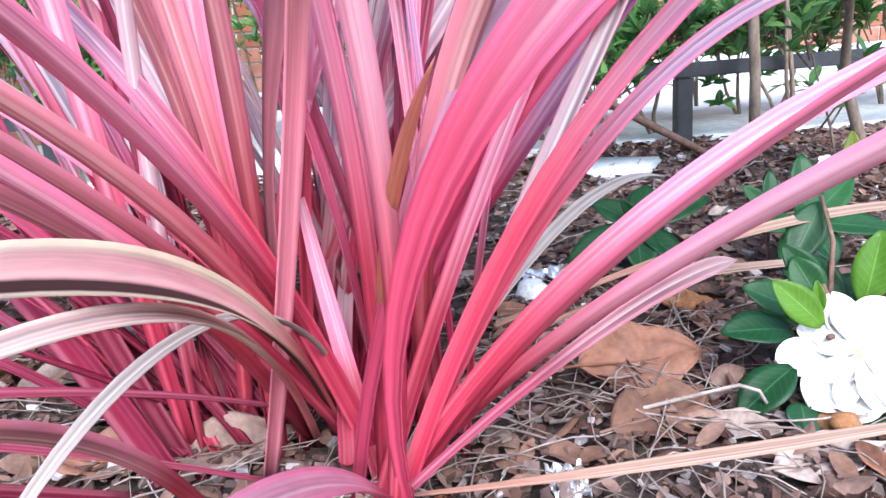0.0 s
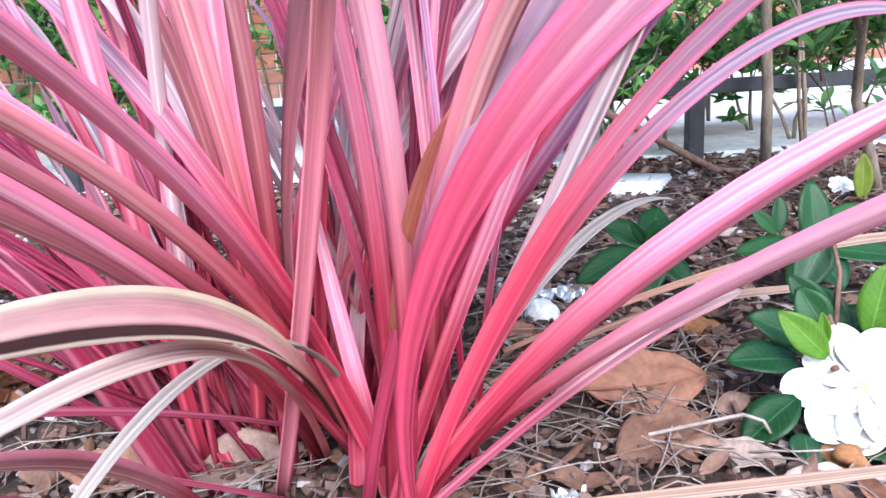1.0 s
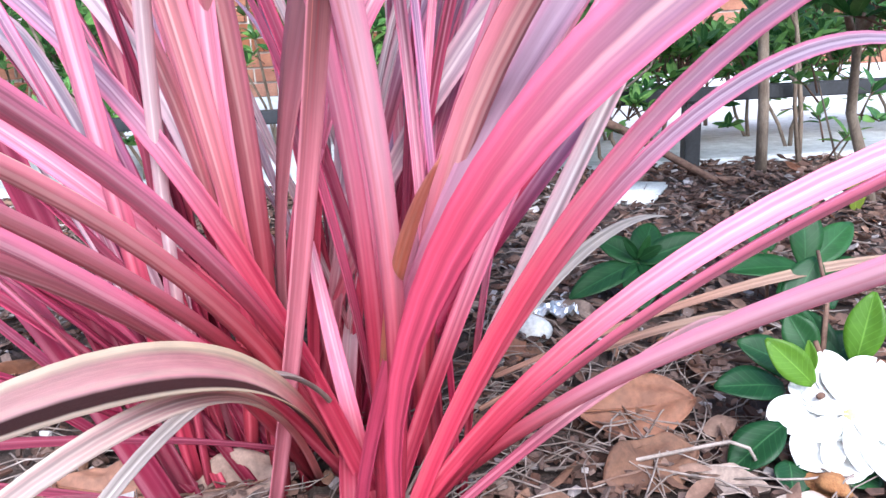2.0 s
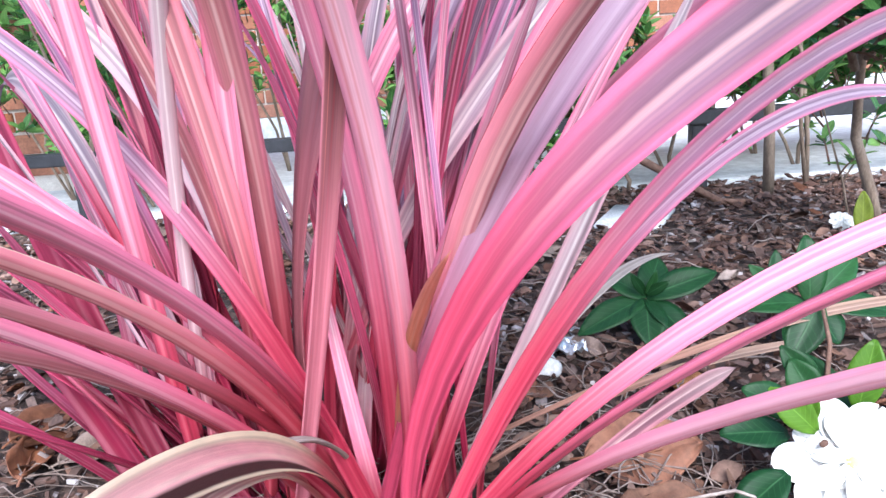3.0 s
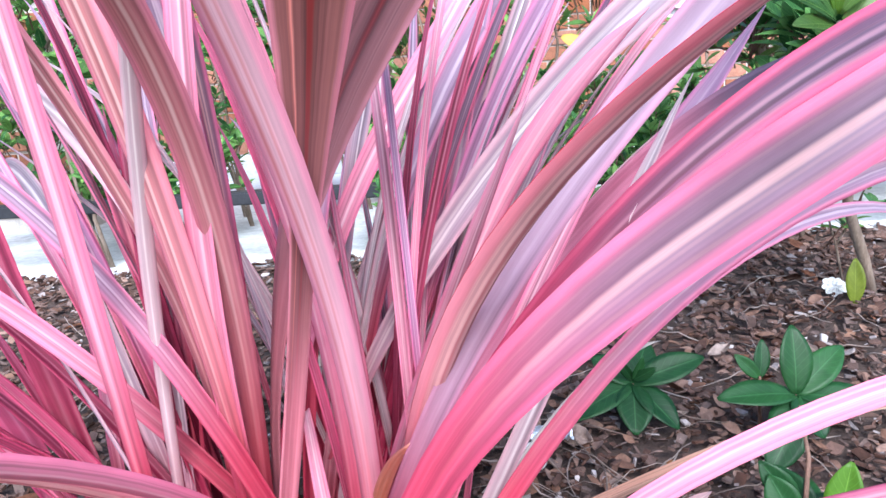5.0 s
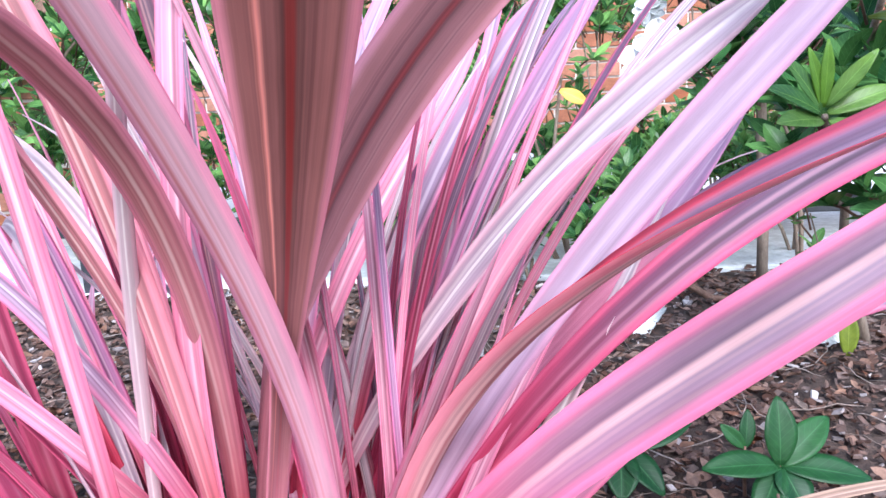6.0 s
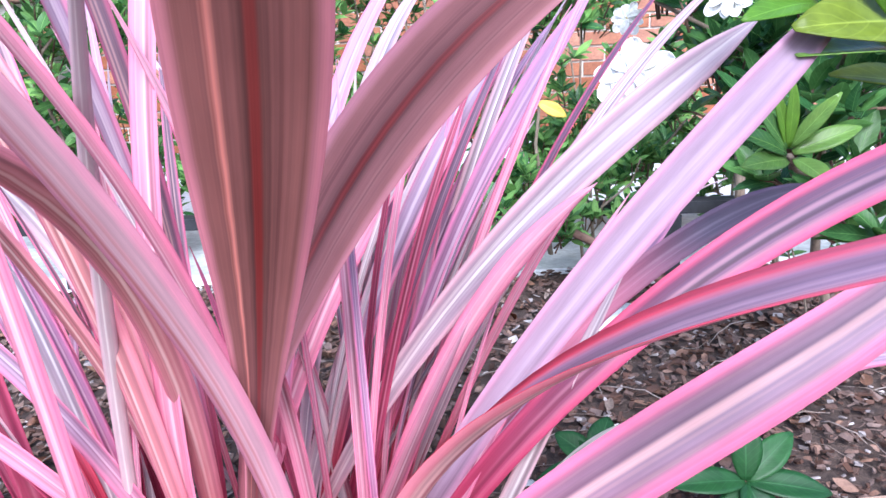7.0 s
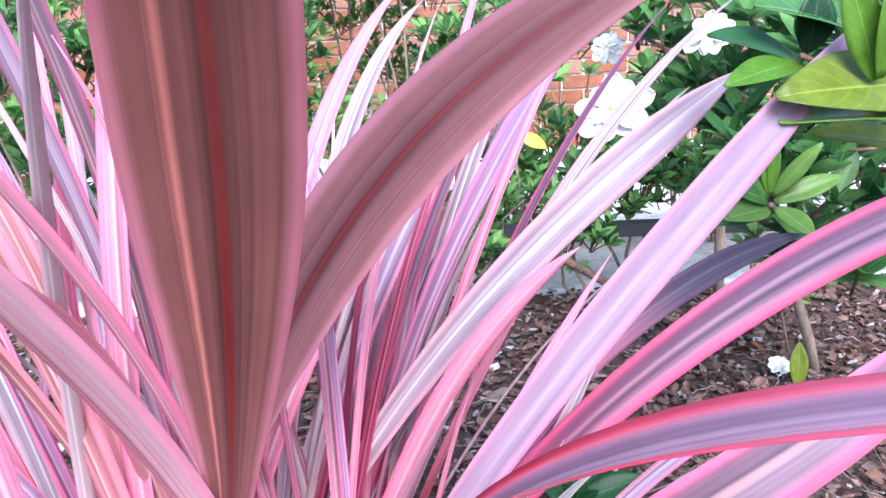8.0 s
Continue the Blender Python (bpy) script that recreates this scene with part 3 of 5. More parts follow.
blade(SIDE, (DEEPSHADE, DEEPSHADE), (-0.123, 0.566, 0.007), 135.8, 28.6, 37.8, 5.3, -1.8, 0.720, 0.027, foot=0.8, peak=0.6, roll=-40)
blade(LEFT, (FADING, CORAL), (-0.025, 0.589, 0.030), -113.4, 64.8, 71.3, 8.4, -1.6, 0.721, 0.015, foot=0.95, peak=0.45, roll=30, twist=-30)
blade(BACK, (LILAC, LILAC), (-0.018, 0.682, 0.010), 53.9, 87.6, 76.3, -24.1, -0.8, 0.718, 0.029, foot=0.25, peak=0.8, roll=40)
blade(BACK, (PLUM, PLUM), (0.003, 0.683, 0.010), 45.5, 77.8, 48.2, -9.8, -1.7, 0.720, 0.023, foot=0.25, peak=0.8, roll=40)
blade(BACK, (ROSE, ROSE), (-0.063, 0.640, 0.010), 59.6, 91.3, 109.0, -65.2, 0.9, 0.700, 0.025, foot=0.4, peak=0.8, roll=30)
blade(BACK, (CREAM, CREAM), (-0.041, 0.670, 0.010), 63.4, 80.6, 85.2, -41.0, 0.2, 0.709, 0.022, foot=0.6, peak=0.8, roll=30)
blade(LEFT, (BRONZE, BRONZE), (-0.063, 0.563, 0.008), -213.9, 107.3, -2.8, -23.2, -49.5, 0.776, 0.057, foot=0.22, peak=0.74, start=0.41, roll=170, fold=-0.4)
blade(FRONT, (ROSE, ROSE), (0.011, 0.539, 0.019), -129, 96, 42, 14, -0, 0.71, 0.012, roll=22, foot=0.95)
blade(BACK, (PLUM, PLUM), (0.013, 0.687, 0.015), 13, 57, 19, -15, 1, 0.55, 0.034, roll=29, foot=0.35)
blade(FRONT, (ROSE, ROSE), (0.027, 0.528, 0.007), -39, 57, 46, 18, -2, 0.70, 0.013, roll=0, foot=0.89)
blade(FRONT, (IVORY, IVORY), (0.027, 0.531, 0.017), 27, 57, -1, 3, 0, 0.45, 0.014, roll=27, foot=0.88)
blade(FRONT, (GREYDRY, GREYDRY), (0.020, 0.525, 0.024), 54, 33, 47, 1, -0, 0.51, 0.012, roll=28, foot=0.33)
blade(FRONT, (ROSE, ROSE), (0.017, 0.525, 0.021), 36, 65, 21, 4, -0, 0.50, 0.013, roll=25, foot=0.91)
blade(LEFT, (SCORCH, SCORCH), (-0.021, 0.592, 0.017), -93, 54, 44, 6, -3, 0.42, 0.021, roll=-62, foot=0.57)
blade(LEFT, (FADING, FADING), (-0.038, 0.590, 0.020), -88, 52, 47, 4, -3, 0.42, 0.009, roll=-50, foot=0.95)
blade(LEFT, (GREYDRY, GREYDRY), (-0.013, 0.597, 0.043), -102, 59, 88, 11, -1, 0.35, 0.007, roll=-24, foot=0.57)
blade(LEFT, (CORAL, CORAL), (-0.039, 0.604, 0.046), -106, 51, 40, 13, 1, 0.72, 0.011, roll=30, foot=0.95)
blade(LEFT, (ROSE, ROSE), (-0.019, 0.572, 0.031), -114, 55, 41, 13, -2, 0.72, 0.011, roll=33, foot=0.95)
blade(SIDE, (ROSE, CORAL), (-0.048, 0.588, 0.031), -108, 58, 65, 12, -4, 0.72, 0.011, roll=35, foot=0.95)
blade(LEFT, (CORAL, CORAL), (-0.074, 0.619, 0.029), 163, 88, 22, 25, 1, 0.71, 0.020, roll=-26, foot=0.40)
blade(SIDE, (DEEPSHADE, DEEPSHADE), (-0.120, 0.604, 0.008), 124, 36, 33, 3, -1, 0.45, 0.025, roll=-7, foot=0.48)
blade(SIDE, (DEEPSHADE, DEEPSHADE), (-0.120, 0.587, 0.011), 140, 13, 35, -19, -14, 0.70, 0.011, roll=-18, foot=0.95)
blade(SIDE, (DEEPSHADE, DEEPSHADE), (-0.127, 0.596, 0.004), 148, 13, 22, 9, -0, 0.72, 0.010, roll=-22, foot=0.95)
blade(LEFT, (DRYPINK, DRYPINK), (-0.055, 0.552, 0.006), -155, 31, 31, 12, 0, 0.72, 0.011, roll=-33, foot=0.36)
blade(LEFT, (CORAL, CORAL), (-0.092, 0.528, 0.007), -87, 51, 29, 1, 1, 0.32, 0.011, roll=34, foot=0.95)
blade(LEFT, (DRYPINK, DRYPINK), (-0.047, 0.589, 0.035), -134, 32, 44, 12, -0, 0.72, 0.011, roll=-39, foot=0.36)
blade(FRONT, (ROSE, ROSE), (0.023, 0.507, 0.010), -96, 44, 20, 2, 3, 0.31, 0.014, roll=-42, foot=0.30)
blade(SIDE, (DEEPSHADE, DEEPSHADE), (-0.137, 0.547, 0.004), -144, 31, 22, 12, -0, 0.72, 0.011, roll=-34, foot=0.95)
blade(BACK, (PLUM, PLUM), (-0.007, 0.687, 0.023), 52, 70, 32, 8, -0, 0.72, 0.014, roll=20, foot=0.84)
blade(BACK, (ROSE, ROSE), (-0.023, 0.688, 0.018), 101, 59, 29, 12, 1, 0.72, 0.014, roll=-2, foot=0.84)
blade(BACK, (LILAC, ROSE), (-0.035, 0.695, 0.023), 81, 39, 30, -23, -4, 0.73, 0.018, roll=13, foot=0.66)
blade(BACK, (ROSE, ROSE), (-0.005, 0.668, 0.018), -48, 66, 7, 0, 1, 0.42, 0.012, roll=-27, foot=0.95)
blade(FRONT, (IVORY, IVORY), (-0.009, 0.537, 0.023), 96, 25, 47, -15, -21, 0.77, 0.017, roll=13, foot=0.72)
blade(FRONT, (DRY, DRY), (0.087, 0.598, 0.077), 23, 10, 22, 11, -0, 0.63, 0.011, roll=32, foot=0.36)
blade(FRONT, (DRY, DRY), (0.076, 0.590, 0.058), 38, 6, 40, -33, -3, 0.60, 0.011, roll=30, foot=0.36)
blade(FRONT, (DRY, DRY), (0.025, 0.520, 0.011), -30, 19, -5, 1, 1, 0.30, 0.007, roll=32, foot=0.44)
blade(FRONT, (GREYDRY, GREYDRY), (0.023, 0.501, 0.008), -69, 29, -10, 1, 0, 0.28, 0.009, roll=43, foot=0.44)
blade(BACK, (LILAC, LILAC), (-0.048, 0.658, 0.006), 67.3, 83.1, 19.0, 29.0, -19.2, 0.717, 0.020, foot=0.5, peak=0.7, roll=20)
blade(BACK, (CREAM, CREAM), (-0.042, 0.690, 0.006), 69.8, 76.8, 18.1, 33.7, -10.9, 0.757, 0.020, foot=0.5, peak=0.7, roll=20)

# slender blades that fill the heart of the clump
fill = random.Random(11)
for crown, cx, cy, count, a0, a1, kinds_of in ((BACK, 0.0, 0.70, 34, 20, 170, (ROSE, LILAC, IVORY, IVORY, IVORY, CREAM, LILAC)), (LEFT, -0.05, 0.65, 3, 80, 150, (ROSE, CORAL, CREAM, LILAC)),
                                               (SIDE, -0.12, 0.64, 6, 95, 165, (DEEPSHADE, ROSE, CREAM)), (FRONT, 0.03, 0.60, 10, 40, 140, (DEEPSHADE, ROSE, PLUM))):
    for i in range(count):
        a = a0 + (a1 - a0) * (i + fill.random()) / count
        kind = fill.choice(kinds_of)
        blade(crown, (kind, kind), (cx + fill.uniform(-0.035, 0.035), cy + fill.uniform(-0.02, 0.05), 0.004), a, fill.uniform(64, 87), fill.uniform(8, 40), fill.uniform(0, 20), fill.uniform(-10, 10),
              fill.uniform(0.42, 0.74), fill.uniform(0.006, 0.014), foot=0.8, roll=fill.uniform(-35, 35), twist=fill.uniform(-50, 50), n=22)

# taller blades behind, some leaning left and some right
for crown, cx, cy, a0, a1, count, kinds_of in ((SIDE, -0.10, 0.66, 105, 165, 9, (LILAC, BLUSH, PLUM, LILAC, ROSE)), (BACK, 0.0, 0.70, 22, 75, 11, (ROSE, LILAC, CREAM, MAUVE, BLUSH, IVORY))):
    for i in range(count):
        kind = fill.choice(kinds_of)
        blade(crown, (kind, kind), (cx + fill.uniform(-0.04, 0.04), cy + fill.uniform(-0.02, 0.05), 0.004), a0 + (a1 - a0) * (i + fill.random()) / count, fill.uniform(58, 74), fill.uniform(10, 30), fill.uniform(0, 18), fill.uniform(-8, 8),
              fill.uniform(0.60, 0.82), fill.uniform(0.010, 0.018), foot=0.7, roll=fill.uniform(-30, 30), twist=fill.uniform(-40, 40), n=24)

# crimson blades low on the side crown, leaning out over the mulch
for i in range(16):
    kind = fill.choice((DEEPSHADE, DEEPSHADE, DEEPSHADE, ROSE))
    blade(SIDE, (kind, kind), (-0.115 + fill.uniform(-0.05, 0.05), 0.62 + fill.uniform(-0.03, 0.06), 0.004), 118 + 5 * i + fill.uniform(-6, 6), fill.uniform(34, 68), fill.uniform(15, 40), fill.uniform(0, 15), fill.uniform(-8, 8),
          fill.uniform(0.34, 0.58), fill.uniform(0.009, 0.014), foot=0.8, roll=fill.uniform(-30, 30), twist=fill.uniform(-30, 30), n=20)

# ---------- gardenia in flower beside the clump ----------
gardenia = thing("gardenia", "small gardenia with glossy leaves and one open white flower", "plant", (0.012, 0.045, -0.006))
stem_part(gardenia, TWIG, [(0.335, 0.60, -0.005), (0.325, 0.59, 0.03), (0.305, 0.565, 0.05), (0.295, 0.552, 0.056)], 0.0035, 0.0022)
stem_part(gardenia, TWIG, [(0.325, 0.59, 0.03), (0.322, 0.60, 0.06), (0.316, 0.60, 0.075)], 0.0028, 0.0018)
leaf_part(gardenia, LIME, (0.298, 0.566, 0.058), (0.268, 0.576, 0.089), 0.023, (-0.3, -0.8, 0.55), 0.3, label="bright lime-green young leaf")
leaf_part(gardenia, LIME, (0.338, 0.585, 0.062), (0.352, 0.594, 0.112), 0.026, (-0.5, -0.8, 0.2), 0.25, label="bright lime-green young leaf")
leaf_part(gardenia, LIME, (0.297, 0.570, 0.064), (0.2955, 0.572, 0.088), 0.009, (-0.2, -0.9, 0.3), 0.1, 0.8, label="folded lime-green leaf bud")
leaf_part(gardenia, GREEN, (0.268, 0.545, 0.040), (0.230, 0.535, 0.014), 0.030, (-0.2, -0.4, 0.9), 0.3)
leaf_part(gardenia, GREEN, (0.266, 0.530, 0.022), (0.261, 0.512, 0.008), 0.026, (0.1, -0.8, 0.6), 0.3)
leaf_part(gardenia, GREEN, (0.288, 0.535, 0.018), (0.322, 0.518, 0.008), 0.028, (0.1, -0.5, 0.9), 0.3)
leaf_part(gardenia, GREEN, (0.285, 0.580, 0.050), (0.234, 0.577, 0.054), 0.030, (0, -0.5, 0.9), 0.4)
leaf_part(gardenia, GREEN, (0.298, 0.598, 0.056), (0.260, 0.604, 0.076), 0.028, (-0.2, -0.6, 0.8), 0.4)
leaf_part(gardenia, GREEN, (0.318, 0.606, 0.060), (0.304, 0.620, 0.090), 0.026, (-0.4, -0.7, 0.5), 0.3)
leaf_part(gardenia, GREEN, (0.322, 0.600, 0.058), (0.360, 0.610, 0.070), 0.030, (0, -0.5, 0.9), 0.4)
leaf_part(gardenia, GREEN, (0.322, 0.610, 0.050), (0.350, 0.650, 0.066), 0.028, (0, -0.3, 0.9), 0.4)
leaf_part(gardenia, GREEN, (0.315, 0.600, 0.040), (0.290, 0.640, 0.046), 0.028, (0, -0.3, 0.9), 0.4)
leaf_part(gardenia, GREEN, (0.349, 0.667, 0.118), (0.316, 0.646, 0.078), 0.030, (-0.3, -0.8, 0.4), 0.3)
leaf_part(gardenia, GREEN, (0.325, 0.615, 0.064), (0.300, 0.628, 0.098), 0.022, (-0.3, -0.8, 0.4), 0.3)
leaf_part(gardenia, GREEN, (0.335, 0.600, 0.060), (0.316, 0.640, 0.086), 0.024, (-0.3, -0.7, 0.5), 0.3)
stem_part(gardenia, TWIG, [(0.322, 0.60, 0.06), (0.338, 0.628, 0.098), (0.349, 0.667, 0.124)], 0.0022, 0.0014)


def make_flower(parent, at, normal, size, rng, layers=((0, 9, 1.0, 0.10), (1, 6, 0.74, 0.55), (2, 5, 0.46, 1.0))):
    """A double white flower: overlapping rounded petals, cupped towards the heart."""
    at, nz = Vector(at), Vector(normal).normalized()
    ax = nz.cross(Vector((0, 0, 1))).normalized()
    ay = nz.cross(ax)
    for layer, count, scale, cup in layers:
        for k in range(count):
            a = 2 * math.pi * (k + 0.45 * layer + rng.uniform(-0.12, 0.12)) / count
            d = ax * math.cos(a) + ay * math.sin(a)
            bm = bmesh.new()
            length = size * 0.5 * scale * rng.uniform(0.80, 1.14)
            wide = length * rng.uniform(0.54, 0.72)
            segs, cols = 12, 8
            rows = []
            for i in range(segs + 1):
                s = math.sin(math.pi / 2 * i / segs)
                w = wide / 2 * (0.22 + 0.78 * math.sin(math.pi * s / 1.5)) * math.sqrt(max(0.004, 1 - s ** 5))
                row = []
                for c in range(cols + 1):
                    u = 2 * c / cols - 1
                    lift = cup * length * (0.25 + 0.5 * s - 0.75 * s * s) + 0.10 * length * abs(u) ** 2 + 0.03 * length * math.sin(5 * s + 4 * u + k)
                    row.append(bm.verts.new(at + d * (length * s) + nz.cross(d) * (u * w) + nz * (lift + 0.0012 * layer)))
                rows.append(row)
            for i in range(segs):
                for c in range(cols):
                    bm.faces.new((rows[i][c], rows[i][c + 1], rows[i + 1][c + 1], rows[i + 1][c]))
            ob = part("petal", bm, PETAL, parent)
            so = ob.modifiers.new("thickness", "SOLIDIFY")
            so.thickness = 0.0007
    bm = bmesh.new()
    bmesh.ops.create_icosphere(bm, subdivisions=2, radius=size * 0.05)
    bmesh.ops.translate(bm, verts=bm.verts[:], vec=at + nz * size * 0.09)
    part("heart", bm, STAMEN, parent, "small pale yellow heart of stamens")


STAMEN = rough_mat("yellow_stamen", (0.66, 0.50, 0.16), (0.80, 0.66, 0.30), 200, 0.7, 0.5, 0.0005)
flower_head = thing("flower", "open white gardenia flower resting on dark green leaves", "flower", (0, 0, 0))
make_flower(flower_head, (0.325, 0.594, 0.032), (-0.12, -0.55, 0.80), 0.098, random.Random(5))


# ---------- two low seedlings ----------
def make_seedling(name, label, at, leaves, stems):
    ob = thing(name, label, "plant", (-0.012, -0.024, 0), "seedlings in the mulch")
    for s in stems:
        stem_part(ob, TWIG, s, 0.0026, 0.0016, sides=6)
    for base, tip, w, nrm in leaves:
        leaf_part(ob, GREEN, base, tip, w, nrm, 0.35, 0.2)
    return ob


j = Vector((0.451, 0.900, 0.050))
make_seedling("gardenia_seedling", "dark green gardenia seedling with six broad leaves in the mulch", j, [
    (j, (0.455, 0.925, 0.118), 0.036, (0, -0.9, 0.45)),
    (j, (0.364, 0.888, 0.055), 0.034, (0, -0.5, 0.85)),
    (j, (0.541, 0.888, 0.036), 0.036, (0.1, -0.5, 0.85)),
    (j, (0.462, 0.862, 0.018), 0.040, (0.1, -0.6, 0.8)),
    (j, (0.412, 0.858, 0.010), 0.034, (-0.2, -0.5, 0.8)),
    (j, (0.516, 0.935, 0.086), 0.034, (0.2, -0.5, 0.8)),
    ((0.417, 0.912, 0.066), (0.424, 0.926, 0.104), 0.018, (0, -0.9, 0.4)),
    ((0.417, 0.912, 0.066), (0.392, 0.918, 0.092), 0.016, (-0.2, -0.8, 0.5)),
], [[(0.455, 0.905, -0.006), (0.449, 0.903, 0.02), j], [(0.420, 0.912, -0.006), (0.418, 0.912, 0.03), (0.417, 0.912, 0.068)]])
c = Vector((0.290, 0.955, 0.050))
make_seedling("gardenia_seedling", "dark green gardenia seedling with a pale growing tip in the mulch", c, [
    (c, (0.208, 0.925, 0.022), 0.036, (0, -0.5, 0.85)),
    (c, (0.280, 0.905, 0.012), 0.042, (0, -0.6, 0.8)),
    (c, (0.328, 0.912, 0.012), 0.036, (0.2, -0.6, 0.8)),
    (c, (0.374, 0.968, 0.070), 0.036, (0.1, -0.6, 0.8)),
    (c, (0.250, 0.985, 0.072), 0.034, (-0.1, -0.5, 0.85)),
    (c, (0.318, 1.000, 0.082), 0.036, (0.1, -0.6, 0.8)),
    (c + Vector((0, 0, 0.004)), (0.272, 0.950, 0.082), 0.012, (-0.3, -0.8, 0.4)),
    (c + Vector((0, 0, 0.004)), (0.300, 0.948, 0.084), 0.012, (0.3, -0.8, 0.4)),
    (c + Vector((0, 0, 0.004)), (0.314, 0.944, 0.072), 0.013, (0.4, -0.7, 0.5)),
], [[(0.294, 0.962, -0.006), (0.291, 0.957, 0.02), c]])


# ---------- shrubs: stems, twigs and a crown of many leaves ----------
def make_shrub(name, label, foot, stems, centres, leaf_len, count, seed, mat, group="", flowers=(), lean=0.5):
    """stems: lists of points; centres: (x, y, z, radius, share) of the leaf clusters."""
    rng = random.Random(seed)
    ob = thing(name, label, "shrub", (0, 0, 0), group)
    for s in stems:
        stem_part(ob, BARK, s[1], s[0], s[0] * 0.55, "stem")
    total = sum(k[4] for k in centres)
    bm = bmesh.new()
    bt = bmesh.new()
    for x, y, z, r, share in centres:
        for i in range(max(1, int(count * share / total / 7))):
            # a twig with a whorl of leaves at its end
            p = Vector((x, y, z)) + Vector((rng.gauss(0, 0.5), rng.gauss(0, 0.5), rng.gauss(0, 0.42))) * r
            if p.z < 0.04:
                continue
            out = (p - Vector((x, y, z - r * 0.8))).normalized()
            tube(bt, [p - out * 0.05 + Vector((0, 0, -0.01)), p - out * 0.02, p], [0.0022, 0.0018, 0.0013], 5)
            turn = rng.uniform(0, 6.28)
            for k in range(7):
                a = turn + k * 2.4
                el = 0.9 - 0.16 * k + rng.uniform(-0.2, 0.2)
                h = Vector((math.cos(a), math.sin(a), 0))
                d = (h * math.cos(el) + Vector((0, 0, 1)) * math.sin(el) + out * lean).normalized()
                nz = (Vector((0, -0.5, 0.9)) - h * 0.4 + out * 0.3).normalized()
                ln = leaf_len * rng.uniform(0.65, 1.15)
                oval(bm, p - out * 0.006 * k * 0.5, d, nz, ln, ln * rng.uniform(0.36, 0.46), rng.uniform(0.1, 0.6), 0.2, 5, 4, wave=0.03)
    tagged(part("branchwork", bt, TWIG, ob), kind="stuff")
    tagged(part("crown", bm, mat, ob), kind="stuff")
    return ob


# the shrub whose stem leans beside the bed and whose crown hangs over it
make_shrub("gardenia_shrub", "tall gardenia shrub with a leaning grey stem and glossy leaves", None,
           [(0.011, [(0.811, 1.370, -0.01), (0.795, 1.372, 0.06), (0.755, 1.36, 0.16), (0.72, 1.30, 0.28), (0.66, 1.19, 0.40)]),
            (0.006, [(0.655, 1.20, 0.28), (0.60, 1.15, 0.36), (0.55, 1.05, 0.42)]),
            (0.005, [(0.66, 1.19, 0.36), (0.62, 1.22, 0.48), (0.52, 1.28, 0.56), (0.42, 1.27, 0.61)]),
            (0.006, [(0.66, 1.19, 0.40), (0.60, 1.05, 0.50), (0.54, 0.92, 0.55)])],
           [(0.57, 1.05, 0.43, 0.10, 2), (0.62, 0.98, 0.36, 0.09, 1.2), (0.66, 0.95, 0.56, 0.10, 2), (0.72, 1.15, 0.50, 0.14, 2.5), (0.56, 1.30, 0.52, 0.12, 2.2), (0.48, 1.36, 0.62, 0.10, 1.8), (0.75, 1.30, 0.36, 0.12, 1.5), (0.62, 1.2, 0.66, 0.13, 2)],
           0.062, 900, 21, SHRUB)

near = thing("gardenia_branch_tip", "near spray of broad glossy gardenia leaves on a twig", "branch", (0, 0, 0))
stem_part(near, TWIG, [(0.66, 1.19, 0.40), (0.875, 1.052, 0.400), (0.602, 0.792, 0.486), (0.475, 0.702, 0.522), (0.385, 0.692, 0.557)], 0.004, 0.0022)
leaf_part(near, OLIVE, (0.478, 0.683, 0.529), (0.338, 0.625, 0.531), 0.053, (-0.1, -0.75, 0.6), 0.35)
leaf_part(near, LITSPRAY, (0.470, 0.668, 0.509), (0.345, 0.631, 0.514), 0.038, (0, -0.35, 0.9), 0.35)
leaf_part(near, LIME, (0.385, 0.691, 0.551), (0.315, 0.649, 0.539), 0.024, (-0.2, -0.7, 0.6), 0.35, label="curled lime-green young leaf")
leaf_part(near, GREEN, (0.390, 0.702, 0.553), (0.322, 0.698, 0.572), 0.034, (-0.1, -0.5, 0.85), 0.35)
leaf_part(near, LITSPRAY, (0.436, 0.715, 0.572), (0.351, 0.691, 0.590), 0.042, (-0.1, -0.55, 0.8), 0.35)
leaf_part(near, LIME, (0.411, 0.646, 0.539), (0.385, 0.643, 0.606), 0.024, (-0.3, -0.9, 0.2), 0.35, label="bright lime-green young leaf")
leaf_part(near, LIME, (0.414, 0.646, 0.540), (0.407, 0.633, 0.608), 0.025, (0.2, -0.9, 0.2), 0.35, label="bright lime-green young leaf")
leaf_part(near, OLIVE, (0.504, 0.711, 0.480), (0.402, 0.698, 0.499), 0.034, (0, -0.5, 0.8), 0.35)
leaf_part(near, LITSPRAY, (0.446, 0.683, 0.526), (0.488, 0.672, 0.571), 0.045, (0, -0.7, 0.7), 0.35)
leaf_part(near, GREEN, (0.396, 0.703, 0.559), (0.401, 0.703, 0.601), 0.028, (0, -0.8, 0.5), 0.35)
whorl = thing("gardenia_shoot", "upright pale green shoot with narrow young leaves", "branch", (-0.075, -0.133, 0.030))
stem_part(whorl, BARK, [(0.735, 1.315, 0.265), (0.72, 1.23, 0.315), (0.578, 1.073, 0.362), (0.503, 0.938, 0.397)], 0.005, 0.003)
leaf_part(whorl, LIME, (0.501, 0.940, 0.405), (0.488, 0.943, 0.456), 0.012, (0, -0.7, 0.6), 0.3)
leaf_part(whorl, LIME, (0.502, 0.940, 0.405), (0.505, 0.944, 0.462), 0.012, (0, -0.7, 0.6), 0.3)
